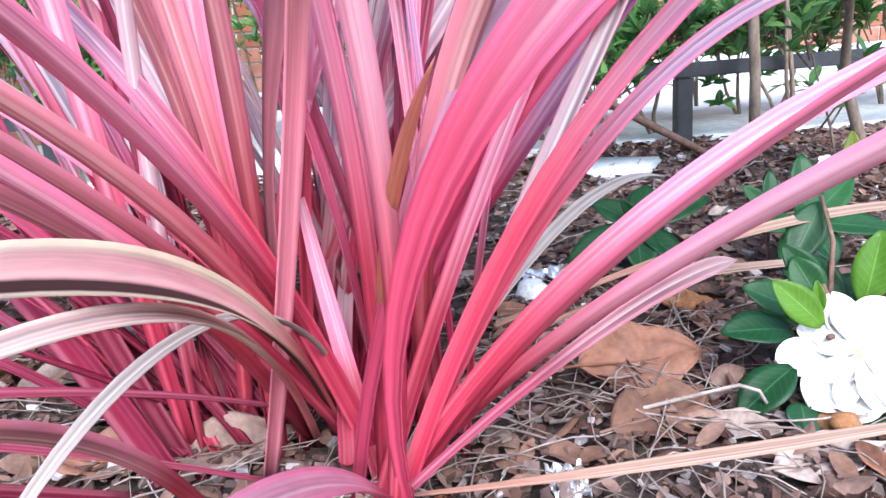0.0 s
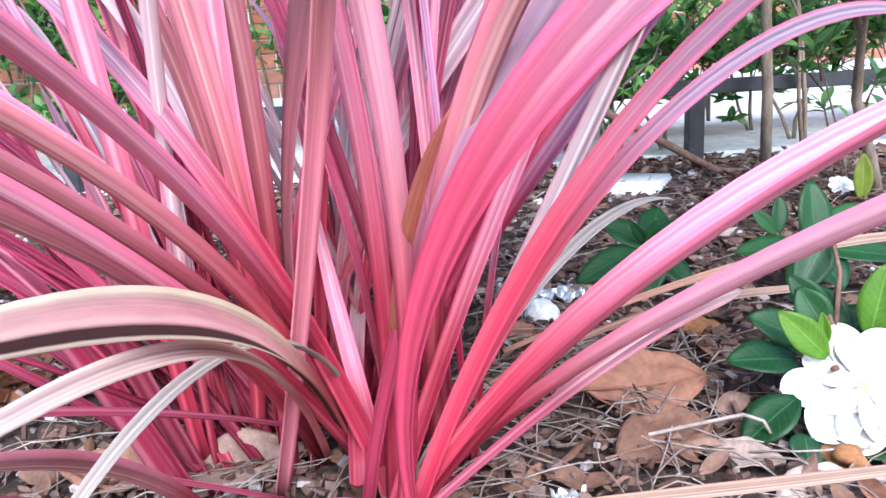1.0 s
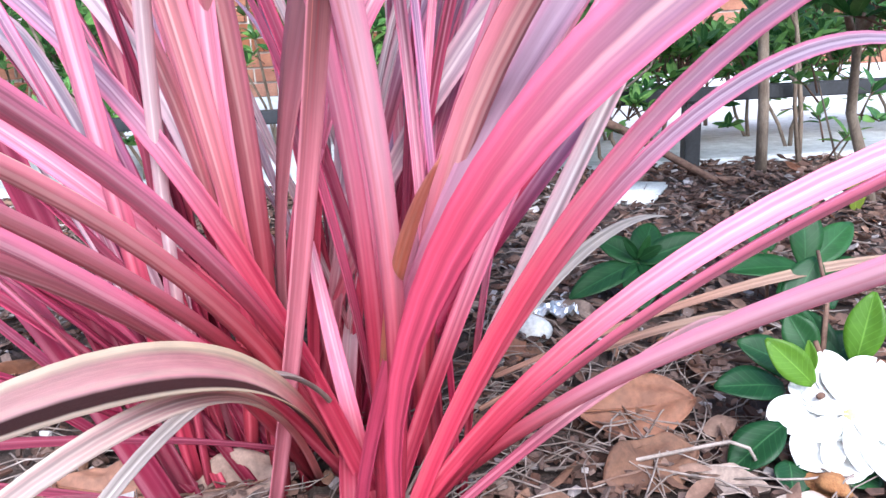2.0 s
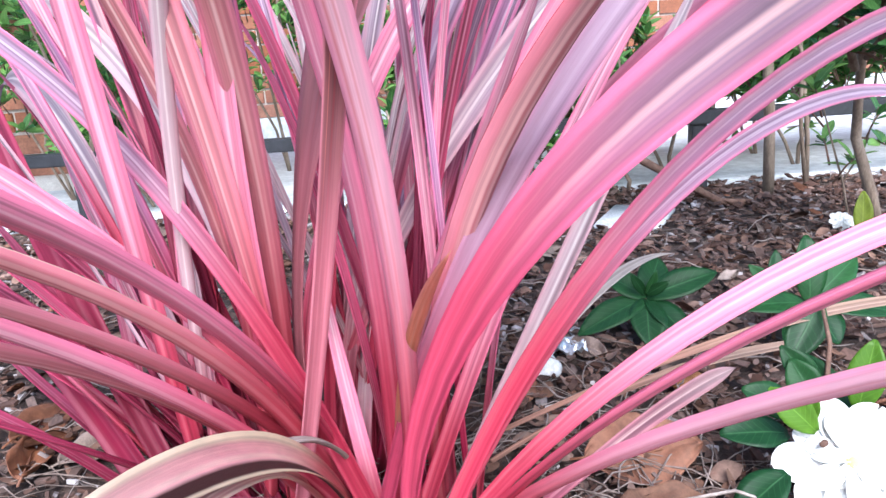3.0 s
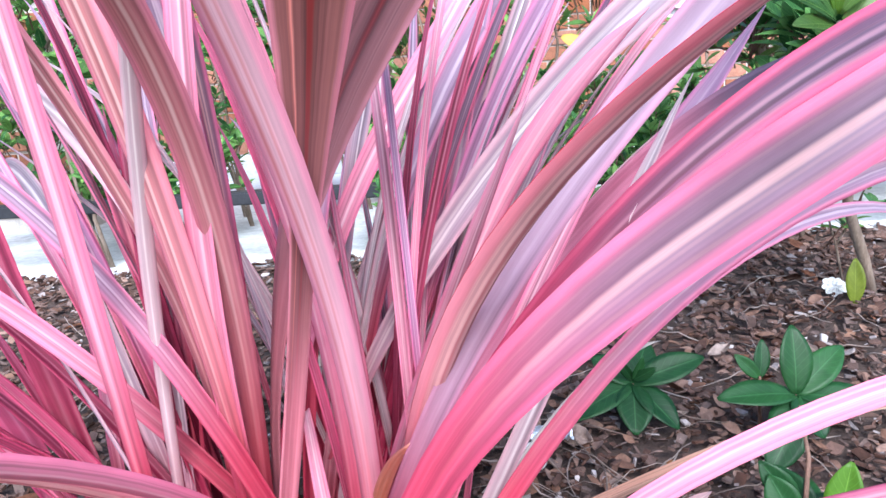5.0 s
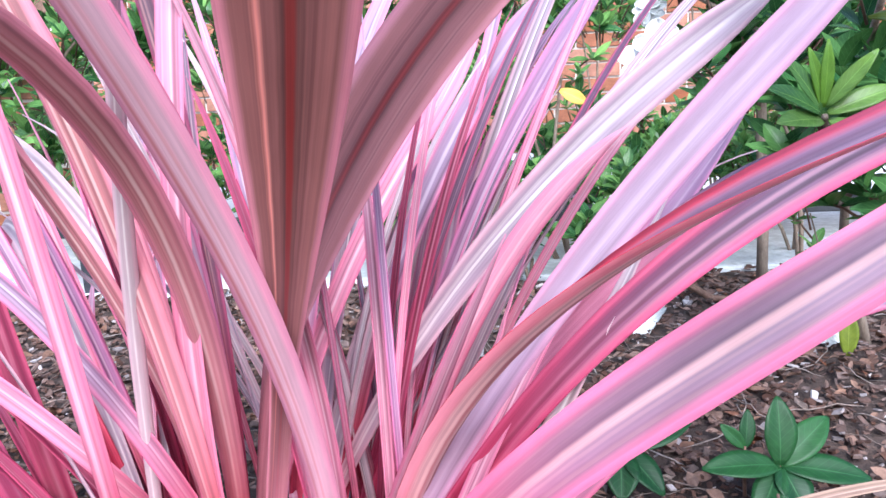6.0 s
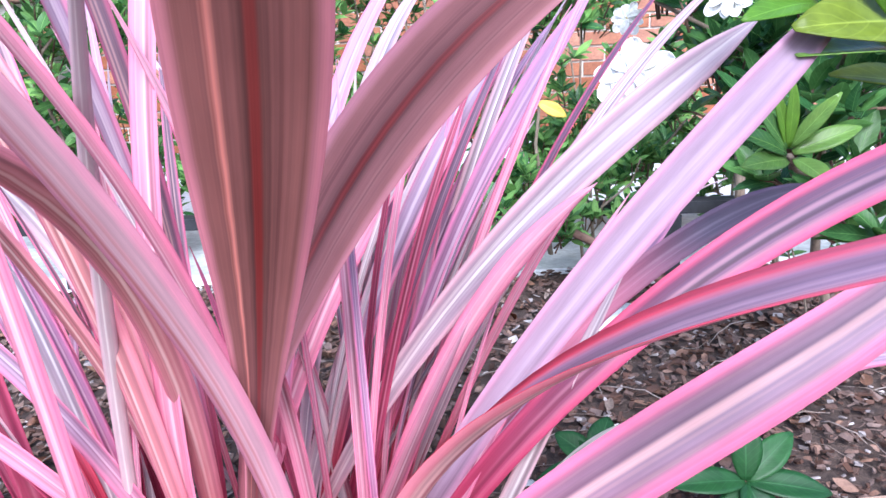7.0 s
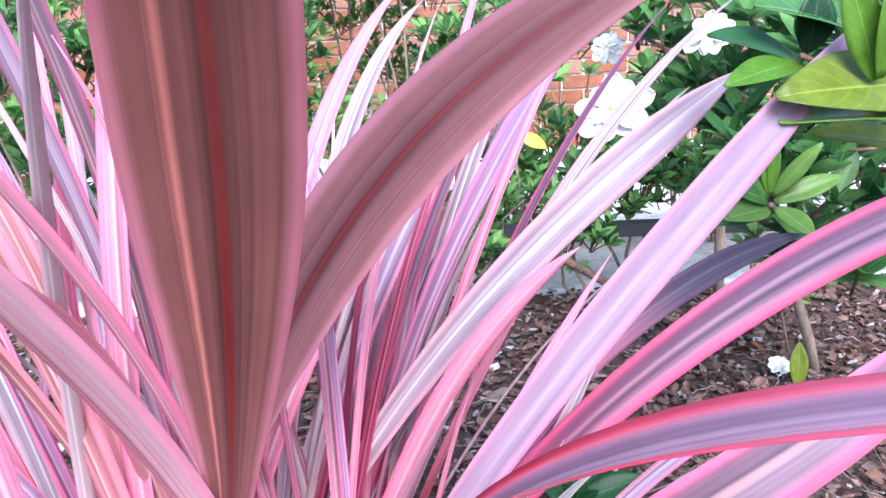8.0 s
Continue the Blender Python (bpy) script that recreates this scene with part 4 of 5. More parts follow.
leaf_part(whorl, LITSPRAY, (0.504, 0.940, 0.405), (0.540, 0.930, 0.451), 0.015, (0, -0.7, 0.6), 0.3)
leaf_part(whorl, LITSPRAY, (0.500, 0.939, 0.403), (0.466, 0.942, 0.450), 0.016, (0, -0.7, 0.6), 0.3)
leaf_part(whorl, LITSPRAY, (0.500, 0.938, 0.400), (0.441, 0.915, 0.424), 0.021, (0, -0.7, 0.6), 0.3)
leaf_part(whorl, LITSPRAY, (0.506, 0.938, 0.400), (0.566, 0.941, 0.419), 0.021, (0, -0.7, 0.6), 0.3)
leaf_part(whorl, LITSPRAY, (0.501, 0.937, 0.394), (0.444, 0.898, 0.395), 0.022, (0, -0.7, 0.6), 0.3)
leaf_part(whorl, LITSPRAY, (0.507, 0.937, 0.395), (0.523, 0.901, 0.376), 0.022, (0, -0.7, 0.6), 0.3)

for k, (at, nrm, size) in enumerate((((0.372, 1.13, 0.500), (-0.5, -0.8, 0.25), 0.098), ((0.435, 1.42, 0.585), (-0.3, -0.9, 0.2), 0.06), ((0.485, 1.10, 0.588), (-0.6, -0.6, 0.4), 0.07), ((-0.86, 1.72, 0.66), (0.3, -0.9, 0.2), 0.07))):
    fl = thing("flower", "white gardenia flower among shrub leaves", "flower", (0, 0, 0), "flowers on the shrub")
    make_flower(fl, at, nrm, size, random.Random(40 + k))

# low sprig by the leaning stem
make_shrub("privet_sprig", "young sprig with bright green leaves beside a stem", None,
           [(0.0025, [(0.80, 1.44, -0.01), (0.785, 1.445, 0.07), (0.765, 1.45, 0.14), (0.74, 1.45, 0.22)]), (0.002, [(0.785, 1.445, 0.07), (0.83, 1.46, 0.13), (0.85, 1.46, 0.2)])],
           [(0.77, 1.445, 0.12, 0.05, 1), (0.83, 1.46, 0.19, 0.05, 1), (0.75, 1.45, 0.22, 0.05, 1)], 0.045, 60, 8, HEDGE, lean=0.2)

# hedge plants along the path
hedge_rng = random.Random(77)
for hx, hy, hz, r, n, ll in ((0.44, 1.80, 0.20, 0.09, 90, 0.05), (0.22, 1.80, 0.17, 0.08, 80, 0.05), (0.02, 1.80, 0.19, 0.08, 80, 0.05), (0.60, 1.97, 0.27, 0.10, 130, 0.055), (0.33, 2.02, 0.22, 0.13, 170, 0.055), (0.0, 2.03, 0.24, 0.12, 150, 0.055), (-0.80, 2.06, 0.22, 0.13, 170, 0.05), (0.95, 2.0, 0.30, 0.12, 150, 0.055), (0.55, 2.35, 0.32, 0.22, 520, 0.055), (0.95, 2.25, 0.30, 0.22, 560, 0.055), (1.35, 2.20, 0.34, 0.24, 500, 0.06), (0.15, 2.55, 0.42, 0.20, 380, 0.055), (-0.25, 2.6, 0.40, 0.22, 380, 0.055),
                             (-0.75, 2.2, 0.30, 0.22, 460, 0.05), (-1.15, 2.3, 0.40, 0.26, 480, 0.06), (1.8, 2.3, 0.45, 0.3, 420, 0.06), (0.85, 1.75, 0.56, 0.20, 420, 0.06), (-0.85, 1.9, 0.66, 0.22, 420, 0.06), (0.35, 2.0, 0.66, 0.18, 320, 0.055),
                             (-0.3, 2.0, 0.72, 0.18, 260, 0.055), (1.3, 1.7, 0.7, 0.26, 380, 0.06), (-0.55, 2.65, 0.62, 0.26, 420, 0.06), (-1.45, 2.6, 0.66, 0.28, 420, 0.06), (0.0, 2.85, 0.86, 0.22, 300, 0.055), (-1.0, 2.9, 0.9, 0.26, 340, 0.06), (0.62, 2.8, 0.80, 0.24, 340, 0.055), (-0.45, 2.9, 1.1, 0.26, 300, 0.06), (0.35, 2.9, 1.15, 0.24, 260, 0.06), (0.95, 2.6, 1.0, 0.28, 300, 0.06), (-0.12, 2.7, 1.15, 0.24, 320, 0.06), (-0.7, 2.6, 1.05, 0.24, 320, 0.06), (0.1, 3.0, 0.62, 0.2, 240, 0.055), (-0.3, 2.45, 1.0, 0.2, 260, 0.06), (0.05, 2.5, 0.95, 0.2, 260, 0.06), (-0.62, 2.4, 0.9, 0.22, 280, 0.06)):
    make_shrub("hedge_shrub", "leafy green hedge shrub with glossy oval leaves", None,
               [(0.006, wander((hx + 0.05, hy + 0.05, -0.02), (hx, hy, hz), 4, 0.03, hedge_rng)), (0.005, wander((hx + 0.05, hy + 0.05, -0.02), (hx - 0.09, hy + 0.02, hz + 0.05), 4, 0.03, hedge_rng)),
                (0.004, wander((hx, hy, hz - 0.1), (hx + 0.12, hy - 0.03, hz + 0.1), 4, 0.03, hedge_rng))],
               [(hx, hy, hz, r, 2), (hx - r * 0.7, hy - 0.03, hz - 0.04, r * 0.6, 1), (hx + r * 0.7, hy + 0.02, hz - 0.02, r * 0.6, 1)], ll * 0.95, int(n * 2.0), int(hx * 100) + 500, HEDGE, "hedge shrubs")

# slim trunks
for label, pts, r in (("slim straight grey-brown young tree trunk", [(0.784, 1.74, -0.01), (0.781, 1.74, 0.15), (0.770, 1.74, 0.32), (0.760, 1.75, 0.6), (0.77, 1.75, 0.95)], 0.013),
                      ("thin dark leaning shrub stem", [(0.20, 2.3, -0.02), (0.22, 2.3, 0.3), (0.30, 2.28, 0.6), (0.34, 2.27, 0.9)], 0.012)):
    tr = thing("tree_trunk", label, "trunk", (0, 0, 0))
    stem_part(tr, BARK, pts, r, r * 0.75, "trunk", 10)


# yellowed leaf on a twig before the brick wall
yellowed = thing("yellow_leaf", "yellowed gardenia leaf hanging from a thin twig", "leaf", (0, 0, 0))
leaf_part(yellowed, YELLOW, (0.262, 1.262, 0.462), (0.302, 1.255, 0.440), 0.022, (0, -0.9, 0.4), 0.2, label="butter-yellow leaf")
stem_part(yellowed, TWIG, [(0.20, 2.29, 0.30), (0.16, 1.80, 0.42), (0.21, 1.45, 0.48), (0.262, 1.262, 0.462)], 0.0035, 0.0012)
fallen_bloom = thing("fallen_flower", "wilted white gardenia flower fallen beside a stem", "flower", (0, 0, 0))
make_flower(fallen_bloom, (0.735, 1.35, 0.018), (-0.2, -0.7, 0.6), 0.042, random.Random(61))
sallow = thing("yellow_leaf", "yellow-green fallen leaf leaning against a wilted flower", "leaf", (0, 0, 0))
leaf_part(sallow, OLIVE, (0.742, 1.30, 0.002), (0.748, 1.315, 0.075), 0.030, (-0.3, -0.9, 0.3), 0.2)


# ---------- litter on the bed ----------
GREYLEAF = rough_mat("pale_dry_leaf", (0.25, 0.18, 0.15), (0.44, 0.34, 0.29), 40, 0.75, 0.5, 0.001, None, "Object", 0.2)
PALECHIP = rough_mat("pale_chip", (0.18, 0.15, 0.15), (0.44, 0.38, 0.37), 45, 0.85, 0.5, 0.001, (1, 0.3, 1), "Object", 0.4)
CRUMB = rough_mat("orange_crumb", (0.38, 0.14, 0.05), (0.62, 0.30, 0.12), 160, 0.95, 1.0, 0.003)
FOIL, fn, flk, fb = material("crumpled_foil")
ftc = fn.new("ShaderNodeTexCoord")
fno = noise_node(fn, flk, ftc.outputs["Object"], 120, 3)
fra = ramp(fn, [(0.3, (0.45, 0.48, 0.52)), (0.7, (0.85, 0.86, 0.88))])
flk.new(fno.outputs[0], fra.inputs[0])
flk.new(fra.outputs[0], fb.inputs["Base Color"])
fb.inputs["Metallic"].default_value = 0.7
fb.inputs["Roughness"].default_value = 0.3
bump(fn, flk, fno.outputs[0], fb, 0.4, 0.002)
litter = random.Random(3)


def chip_mesh(count, mat, label, big):
    """Thousands of small bark flakes and crumbs."""
    vs, fs = [], []
    for i in range(count):
        y = 0.22 + 1.68 * litter.random() ** 1.35
        half = 0.35 + 0.62 * y
        x = 0.05 + litter.uniform(-half, half)
        ln = litter.uniform(0.004, 0.017) * (0.45 + 0.7 * y) * big
        wd = ln * litter.uniform(0.2, 0.75)
        th = litter.uniform(0.0008, 0.004)
        m = Matrix.Translation((x, y, height_at(x, y) + litter.uniform(0.0, 0.008))) @ Euler((litter.gauss(0, 0.35), litter.gauss(0, 0.35), litter.uniform(0, 6.28))).to_matrix().to_4x4()
        k = len(vs)
        j1, j2, j3 = litter.uniform(0.6, 1.1), litter.uniform(0.5, 1.0), litter.uniform(-0.3, 0.3)
        for z in (0, th):
            for px, py in ((-ln / 2, -wd / 2 * j1), (ln / 2 * j2, -wd / 2), (ln / 2, wd * j3), (ln / 2 * j1, wd / 2), (-ln / 2 * j2, wd / 2 * j1)):
                vs.append(m @ Vector((px, py, z)))
        fs += [(k + 4, k + 3, k + 2, k + 1, k), (k + 5, k + 6, k + 7, k + 8, k + 9)]
        for a in range(5):
            c2 = (a + 1) % 5
            fs.append((k + a, k + c2, k + 5 + c2, k + 5 + a))
    me = bpy.data.meshes.new("bark_chips")
    me.from_pydata(vs, [], fs)
    me.materials.append(mat)
    return tagged(new("bark_chips", me), label, "mulch", kind="stuff")


chip_mesh(19000, CHIP, "brown bark chips and crumbs covering the bed", 1.0)
chip_mesh(2400, PALECHIP, "weathered grey-white bark flakes scattered over the bed", 0.9)


def dry_leaf_mesh(seed, mat, ln, ratio, curl, wav):
    rng = random.Random(seed)
    bm = bmesh.new()
    oval(bm, (-ln / 2, 0, 0), (1, 0, 0.1), (0, 0, 1), ln, ln * ratio, curl, rng.uniform(-0.5, 0.6), 9, 6, wave=wav)
    for v in bm.verts:
        v.co.z += 0.006 * noise.noise(v.co * 60 + Vector((seed, 0, 0)))
    bmesh.ops.solidify(bm, geom=bm.faces[:], thickness=0.0006)
    low = min(v.co.z for v in bm.verts)
    for v in bm.verts:
        v.co.z -= low
    me = bpy.data.meshes.new("fallen_leaf")
    bm.to_mesh(me)
    bm.free()
    me.materials.append(mat)
    me.shade_smooth()
    return me


kinds = [dry_leaf_mesh(60 + i, (LITTER, LITTER, GREYLEAF, TANLEAF)[i % 4], 0.045, litter.uniform(0.3, 0.55), litter.uniform(-0.9, 0.9), litter.uniform(0.05, 0.25)) for i in range(12)]
for i in range(260):
    y = 0.40 + 1.42 * litter.random() ** 1.2
    half = 0.25 + 0.60 * y
    x = 0.05 + litter.uniform(-half, half)
    ob = new("fallen_leaf", kinds[i % 12])
    sc = litter.uniform(0.5, 1.15)
    ob.matrix_world = Matrix.LocRotScale((x, y, height_at(x, y) + litter.uniform(0.001, 0.006)), Euler((litter.gauss(0, 0.25), litter.gauss(0, 0.25), litter.uniform(0, 6.28))), (sc, sc, sc))
    tagged(ob, "small curled dry brown leaf lying on the mulch", "dry leaf", "fallen leaves on the bed")


bits = bmesh.new()
for i in range(2800):
    y = 0.40 + 1.45 * litter.random() ** 1.2
    half = 0.25 + 0.62 * y
    x = 0.05 + litter.uniform(-half, half)
    a, el = litter.uniform(0, 6.28), litter.uniform(-0.1, 0.35)
    ln = litter.uniform(0.010, 0.030)
    oval(bits, (x, y, height_at(x, y) + litter.uniform(0.004, 0.010)), (math.cos(a) * math.cos(el), math.sin(a) * math.cos(el), math.sin(el)), (litter.gauss(0, 0.4), litter.gauss(0, 0.4), 1), ln, ln * litter.uniform(0.25, 0.7), litter.uniform(-0.8, 1.2), litter.uniform(-0.5, 0.6), 5, 4, wave=0.15)
tagged(mesh_ob("leaf_litter", bits, LITTER), "crumbled small dry leaves mixed into the mulch", "leaf litter", kind="stuff")


def big_leaf(mat, at, ln, ratio, turn, tilt, curl, seed, label):
    """A large withered leaf: pointed, folded along its rib, with a wavy rim, a stalk and uneven lobes."""
    rng = random.Random(seed)
    bm = bmesh.new()
    segs, cols = 22, 14
    fold, wav, twist = rng.uniform(0.25, 0.55), rng.uniform(0.10, 0.22), rng.uniform(-0.6, 0.6)
    rows = []
    for i in range(segs + 1):
        s = i / segs
        w = ln * ratio / 2 * max(0.02, math.sin(math.pi * s ** 0.85) ** 0.75)
        row = []
        for k in range(cols + 1):
            u = 2 * k / cols - 1
            rim = 1 + 0.16 * noise.noise(Vector((s * 7, u * 3, seed)))
            x = (s - 0.5) * ln
            y = u * w * rim
            z = fold * abs(u) * w + wav * w * math.sin(8 * s + 3 * u + seed) * abs(u) + curl * ln * 0.35 * (s - 0.5) ** 2 + 0.10 * ln * noise.noise(Vector((s * 3, u * 1.6, seed + 5)))
            y, z = y * math.cos(twist * (s - 0.5)) - z * math.sin(twist * (s - 0.5)), y * math.sin(twist * (s - 0.5)) + z * math.cos(twist * (s - 0.5))
            row.append(bm.verts.new((x, y, z)))
        rows.append(row)
    for i in range(segs):
        for k in range(cols):
            bm.faces.new((rows[i][k], rows[i][k + 1], rows[i + 1][k + 1], rows[i + 1][k]))
    bmesh.ops.recalc_face_normals(bm, faces=bm.faces[:])
    tube(bm, [(-0.62 * ln, 0.01 * ln, 0.05 * ln), (-0.5 * ln, 0, 0.02 * ln + curl * ln * 0.09), (0, 0, -0.004 * ln), (0.3 * ln, 0, curl * ln * 0.03)], [0.0011, 0.0011, 0.0008, 0.0004], 6)
    ob = mesh_ob("large_fallen_leaf", bm, mat)
    turned = Euler((radians(tilt), 0, radians(turn))).to_matrix().to_4x4()
    low = min((turned @ v.co).z for v in ob.data.vertices)
    ob.matrix_world = Matrix.Translation((at[0], at[1], height_at(at[0], at[1]) - low + 0.002)) @ turned
    so = ob.modifiers.new("thickness", "SOLIDIFY")
    so.thickness = 0.0005
    return tagged(ob, label, "dry leaf", "large fallen leaves")


big_leaf(TANLEAF, (0.200, 0.662), 0.098, 0.66, 8, 30, 0.5, 91, "broad tan-orange fallen leaf curled on the mulch")
big_leaf(LITTER, (0.190, 0.585), 0.080, 0.55, 25, 25, 0.4, 92, "pinkish brown fallen leaf lying flat on straw")
big_leaf(GREYLEAF, (0.232, 0.572), 0.060, 0.45, -20, 15, 0.5, 93, "pale beige fallen leaf beside the gardenia")
big_leaf(GREYLEAF, (0.272, 0.528), 0.075, 0.5, 10, 10, 0.5, 94, "greyish brown fallen leaf under the flower")
big_leaf(TANLEAF, (-0.18, 0.593), 0.080, 0.5, -10, 20, 0.6, 95, "tan fallen leaf under drooping blades")
big_leaf(LITTER, (-0.089, 0.60), 0.085, 0.55, 20, 18, 0.5, 96, "brown fallen leaf beside the plant foot")
big_leaf(GREYLEAF, (0.072, 0.937), 0.060, 0.4, 5, 10, 0.3, 97, "pale silvery fallen leaf behind the clump")
big_leaf(GREYLEAF, (0.205, 0.89), 0.050, 0.5, -50, 40, 0.9, 98, "pale curled fallen leaf standing on edge")
big_leaf(TANLEAF, (0.118, 0.795), 0.040, 0.7, 40, 30, 1.2, 99, "golden crumpled fallen leaf on the mulch")
big_leaf(GREYLEAF, (-0.283, 0.745), 0.070, 0.5, 60, 15, 0.4, 100, "pale fallen leaf under magenta blades")
big_leaf(GREYLEAF, (-0.253, 0.825), 0.060, 0.5, 100, 15, 0.4, 101, "pale fallen leaf under magenta blades")
big_leaf(TANLEAF, (-0.36, 0.80), 0.09, 0.45, 80, 30, 0.9, 102, "orange-brown curled fallen leaf by the side crown")
big_leaf(TANLEAF, (-0.33, 0.72), 0.08, 0.45, 110, 25, 0.9, 103, "orange-brown curled fallen leaf by the side crown")


def lump(name, mat, at, size, seed, label, category, squash=0.6, rough=0.3):
    bm = bmesh.new()
    bmesh.ops.create_icosphere(bm, subdivisions=3, radius=size / 2)
    for v in bm.verts:
        v.co *= 1 + rough * noise.noise(v.co * (2.2 / size) + Vector((seed, seed, 0)))
        v.co.z *= squash
    low = min(v.co.z for v in bm.verts)
    ob = mesh_ob(name, bm, mat)
    ob.location = (at[0], at[1], height_at(at[0], at[1]) - low - 0.006)
    return tagged(ob, label, category)


lump("pebble", STONE, (0.148, 0.850), 0.036, 4, "smooth white pebble half sunk in the mulch", "stone", 0.8)
lump("pebble", STONE, (0.205, 0.96), 0.020, 9, "small white pebble on the mulch", "stone", 0.7)
lump("bark_lump", CRUMB, (0.296, 0.560), 0.026, 2, "orange crumbly bark lump beside the flower", "bark", 0.7, 0.8)
lump("bark_lump", CRUMB, (0.287, 0.803), 0.045, 7, "orange crumbly bark lump under blades", "bark", 0.4, 0.8)
lump("bark_lump", CRUMB, (-0.30, 0.60), 0.03, 12, "reddish crumbly bark lump on the mulch", "bark", 0.5, 0.8)

bm = bmesh.new()
box(bm, 0, 0, 0, 0.125, 0.16, 0.016, 0.005)
for v in bm.verts:
    v.co += Vector((0.008 * noise.noise(v.co * 30), 0.012 * noise.noise(v.co * 22 + Vector((3, 0, 0))), 0))
slab = tagged(mesh_ob("stone_slab", bm, STONE), "flat white stone slab lying at the back of the bed", "stone")
slab.matrix_world = pose(0.424, 1.53, 0.010, 2, 0, -28)

bm = bmesh.new()
bmesh.ops.create_grid(bm, x_segments=18, y_segments=12, size=0.5)
for v in bm.verts:
    v.co = Vector((v.co.x * 0.055, v.co.y * 0.036, 0.010 + 0.010 * noise.noise(v.co * 5) + 0.005 * noise.noise(v.co * 14)))
bmesh.ops.solidify(bm, geom=bm.faces[:], thickness=0.0004)
foil = tagged(mesh_ob("foil_wrapper", bm, FOIL, smooth=False), "crumpled silver foil wrapper lying on the mulch", "litter")
foil.location = (0.172, 0.893, 0.004)
bm = bmesh.new()
bmesh.ops.create_grid(bm, x_segments=12, y_segments=12, size=0.5)
for v in bm.verts:
    v.co = Vector((v.co.x * 0.022, v.co.y * 0.030, 0.006 + 0.008 * noise.noise(v.co * 7) + 0.004 * noise.noise(v.co * 17)))
bmesh.ops.solidify(bm, geom=bm.faces[:], thickness=0.0003)
scrap = tagged(mesh_ob("plastic_scrap", bm, FOIL, smooth=False), "crumpled clear plastic scrap in the straw", "litter")
scrap.location = (0.117, 0.524, 0.003)


def straw_mesh(count, seed, x0, x1, y0, y1, r):
    rng = random.Random(seed)
    bm = bmesh.new()
    for i in range(count):
        x, y = rng.uniform(x0, x1), rng.uniform(y0, y1)
        a = rng.uniform(0, 6.28)
        ln = rng.uniform(0.05, 0.17)
        bend = rng.uniform(-1.6, 1.6)
        pts = []
        for k in range(8):
            s = k / 7
            pts.append((x, y, height_at(x, y) + 0.006 + 0.010 * math.sin(math.pi * s) * rng.uniform(0.3, 1.2)))
            x += math.cos(a + bend * s) * ln / 7
            y += math.sin(a + bend * s) * ln / 7
        w = r * rng.uniform(0.5, 1.5)
        tube(bm, pts, [w, w, w, w, w, w, w * 0.8, w * 0.4], 4)
    return bm


for seed, n, zone, r in ((1, 170, (0.02, 0.36, 0.44, 0.78), 0.0006), (2, 100, (-0.35, 0.02, 0.44, 0.80), 0.0006), (3, 160, (-0.7, 0.9, 0.75, 1.5), 0.0008)):
    tagged(mesh_ob("straw", straw_mesh(n, seed, *zone, r), STRAW), "tangle of thin grey-brown dry straw on the mulch", "straw", kind="stuff")

fibre = thing("dry_tendril", "thin pale curling dry tendril arching over the mulch", "tendril", (0, 0, 0))
stem_part(fibre, STRAW, [(0.075, 0.80, 0.0), (0.08, 0.80, 0.035), (0.10, 0.80, 0.050), (0.13, 0.80, 0.050), (0.16, 0.80, 0.036), (0.185, 0.80, 0.004)], 0.0009, 0.0006, "tendril", 5)
fibre = thing("dry_tendril", "pale curled dry tendril lying beside the flower", "tendril", (0, 0, 0))
stem_part(fibre, STRAW, [(0.12, 0.60, 0.004), (0.17, 0.59, 0.012), (0.21, 0.585, 0.022), (0.24, 0.58, 0.030), (0.252, 0.577, 0.026), (0.256, 0.575, 0.018)], 0.0016, 0.0012, "tendril", 5)
twig = thing("fallen_branch", "dark brown fallen branch leaning at the bed's edge", "branch", (0, 0, 0))
stem_part(twig, TWIG, [(0.40, 1.72, 0.145), (0.454, 1.70, 0.119), (0.55, 1.67, 0.06), (0.640, 1.648, 0.006), (0.70, 1.63, 0.004)], 0.010, 0.007, "stick")

# ---------- bricks ----------
brick_me = []
for k in range(3):
    bm = bmesh.new()
    box(bm, 0, 0, 0, 0.222, 0.012, 0.066, 0.002)
    me = bpy.data.meshes.new("brick")
    bm.to_mesh(me)
    bm.free()
    me.materials.append(BRICK)
    brick_me.append(me)
brick_rng = random.Random(17)
for row in range(11):
    for col in range(21):
        bx = -2.5 + col * 0.232 + (0.116 if row % 2 else 0)
        ob = new("brick", brick_me[(row + col) % 3])
        ob.parent = brick_wall
        ob.location = (bx, 4.011 + brick_rng.uniform(-0.001, 0.001), 0.176 + row * 0.076)

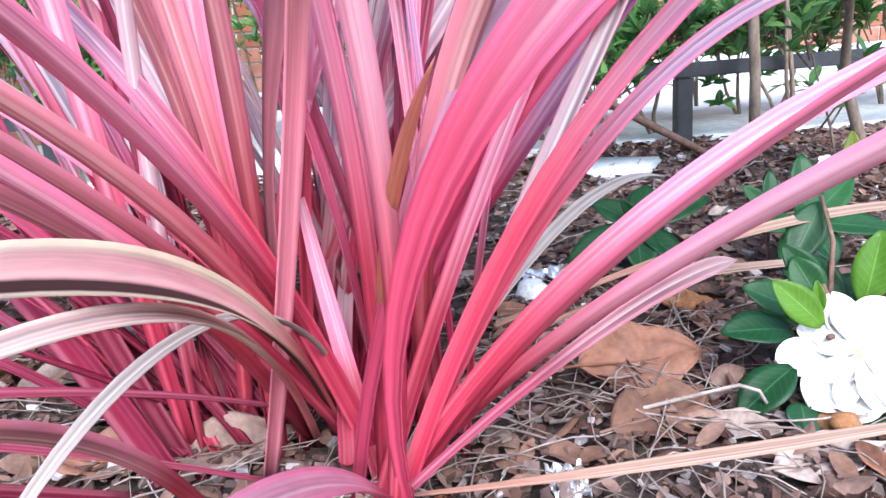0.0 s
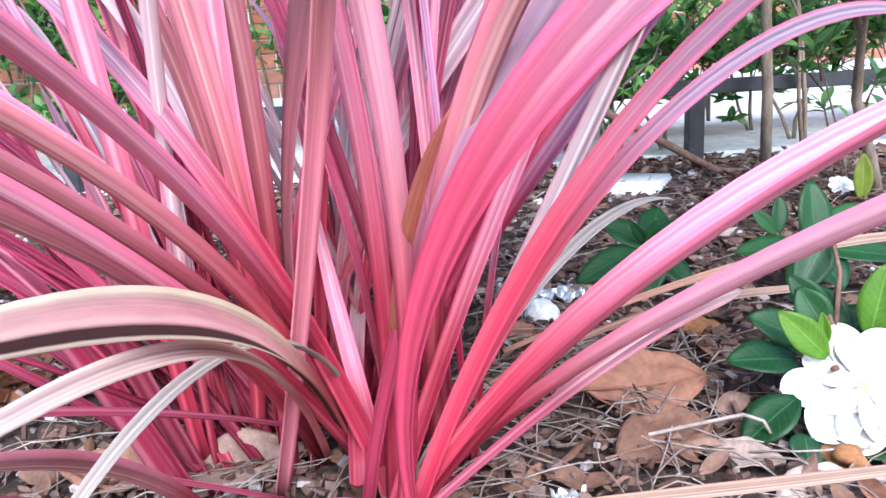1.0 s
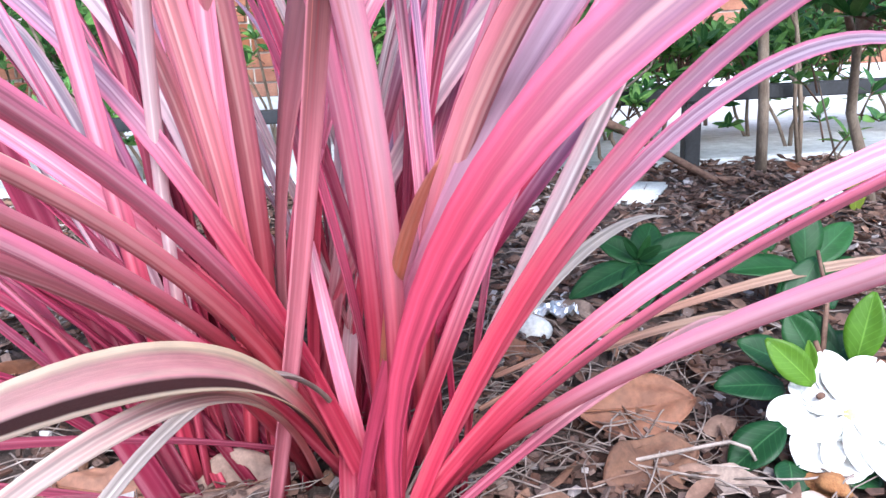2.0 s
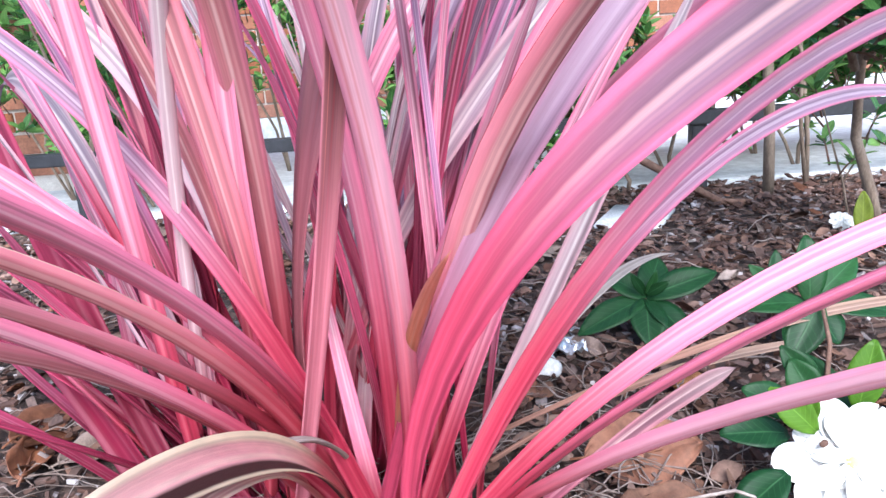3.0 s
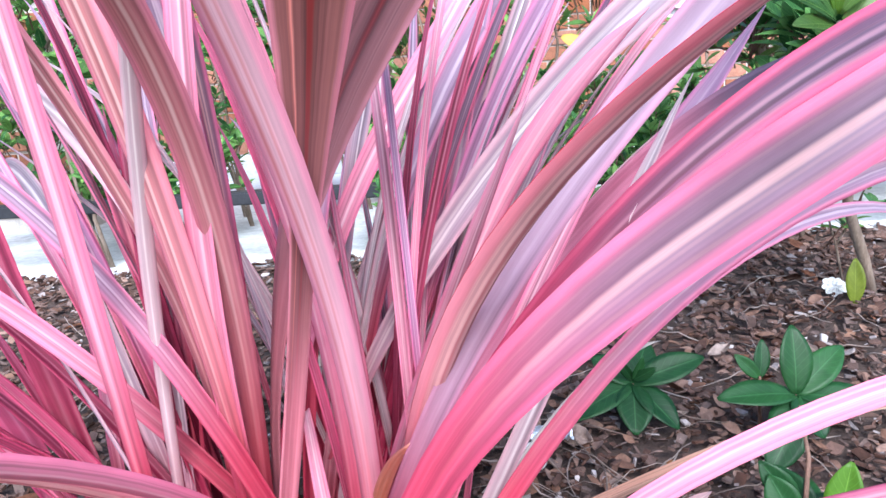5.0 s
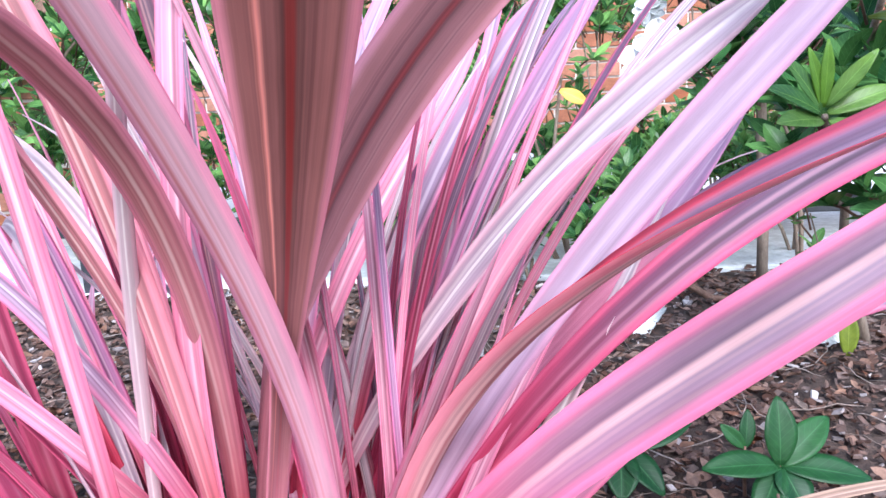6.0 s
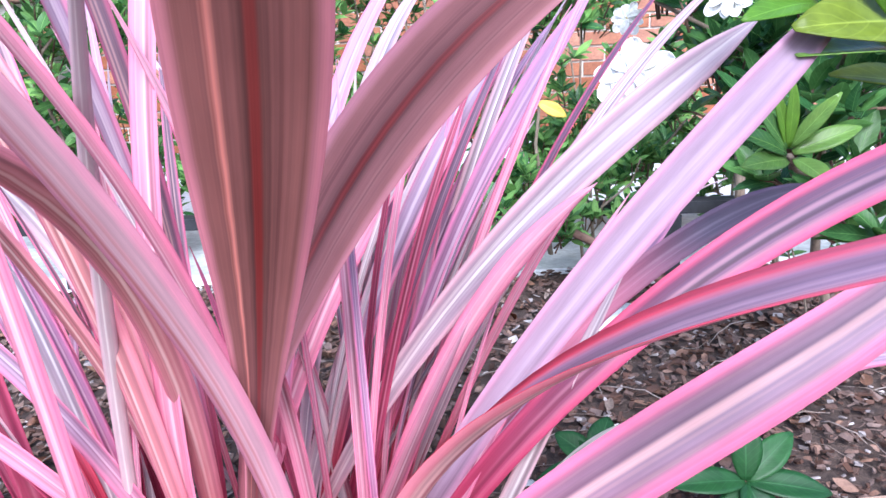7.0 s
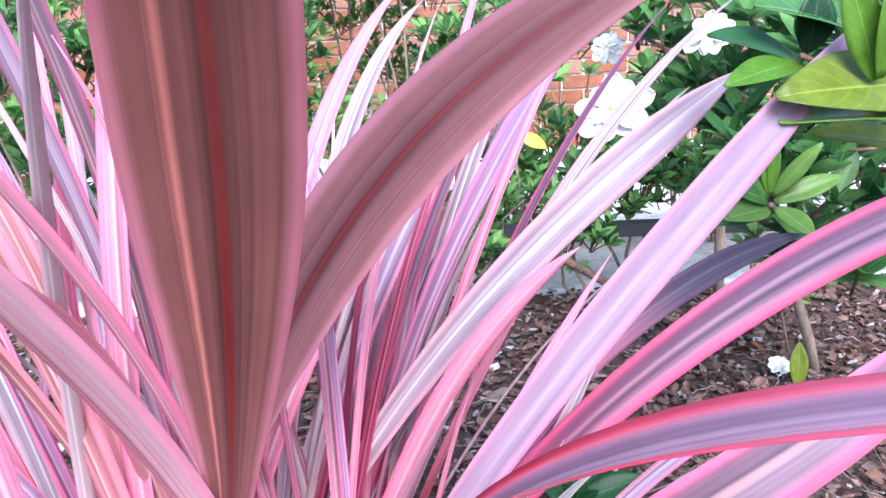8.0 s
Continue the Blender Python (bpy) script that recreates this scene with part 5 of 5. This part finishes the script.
# brick pier by the path, with a timber cap and a small notice
bm = bmesh.new()
box(bm, -1.60, 2.70, 0.39, 0.80, 0.17, 0.80)
pier = tagged(mesh_ob("wall_west", bm, MORTAR, smooth=False), "orange brick pier with a dark timber cap beside the path", "wall", kind="structure")
for row in range(9):
    for col in range(3):
        ob = new("brick", brick_me[(row + col) % 3])
        ob.parent = pier
        ob.location = (-1.30 - col * 0.232 - (0.116 if row % 2 else 0) + 0.02, 2.611, 0.10 + row * 0.076)
bm = bmesh.new()
box(bm, -1.60, 2.70, 0.815, 0.86, 0.24, 0.045, 0.004)
part("cap", bm, TWIG, pier, "dark brown timber cap", False)
notice = thing("notice_plate", "small white notice plate fixed to the brick pier", "sign", (-1.36, 2.598, 0.73))
bm = bmesh.new()
box(bm, 0, 0, 0, 0.095, 0.006, 0.085, 0.002)
part("plate", bm, STONE, notice, "", False)
for k in range(3):
    bm = bmesh.new()
    box(bm, -0.004 * k, -0.005, 0.022 - 0.020 * k, 0.066 - 0.008 * k, 0.003, 0.007)
    part("text_bar", bm, BLACK, notice, "dark bar of small print", False)

# the rest of the wall's bricks, higher up and to both sides
vs, fs = [], []
for row in range(29):
    for col in range(-12, 33):
        bx = -2.5 + col * 0.232 + (0.116 if row % 2 else 0)
        if (row < 11 and 0 <= col < 21) or abs(bx) > 5.35:
            continue
        k = len(vs)
        z = 0.176 + row * 0.076
        for y in (4.005, 4.018):
            for x2, z2 in ((-0.111, -0.033), (0.111, -0.033), (0.111, 0.033), (-0.111, 0.033)):
                vs.append((bx + x2, y, z + z2))
        fs += [(k, k + 1, k + 2, k + 3), (k + 1, k, k + 4, k + 5), (k + 2, k + 1, k + 5, k + 6), (k + 3, k + 2, k + 6, k + 7), (k, k + 3, k + 7, k + 4)]
brick_rest = bpy.data.meshes.new("brickwork")
brick_rest.from_pydata(vs, [], fs)
brick_rest.materials.append(BRICK)
brickwork = new("brickwork", brick_rest)
brickwork.parent = brick_wall
tagged(brickwork, kind="stuff")
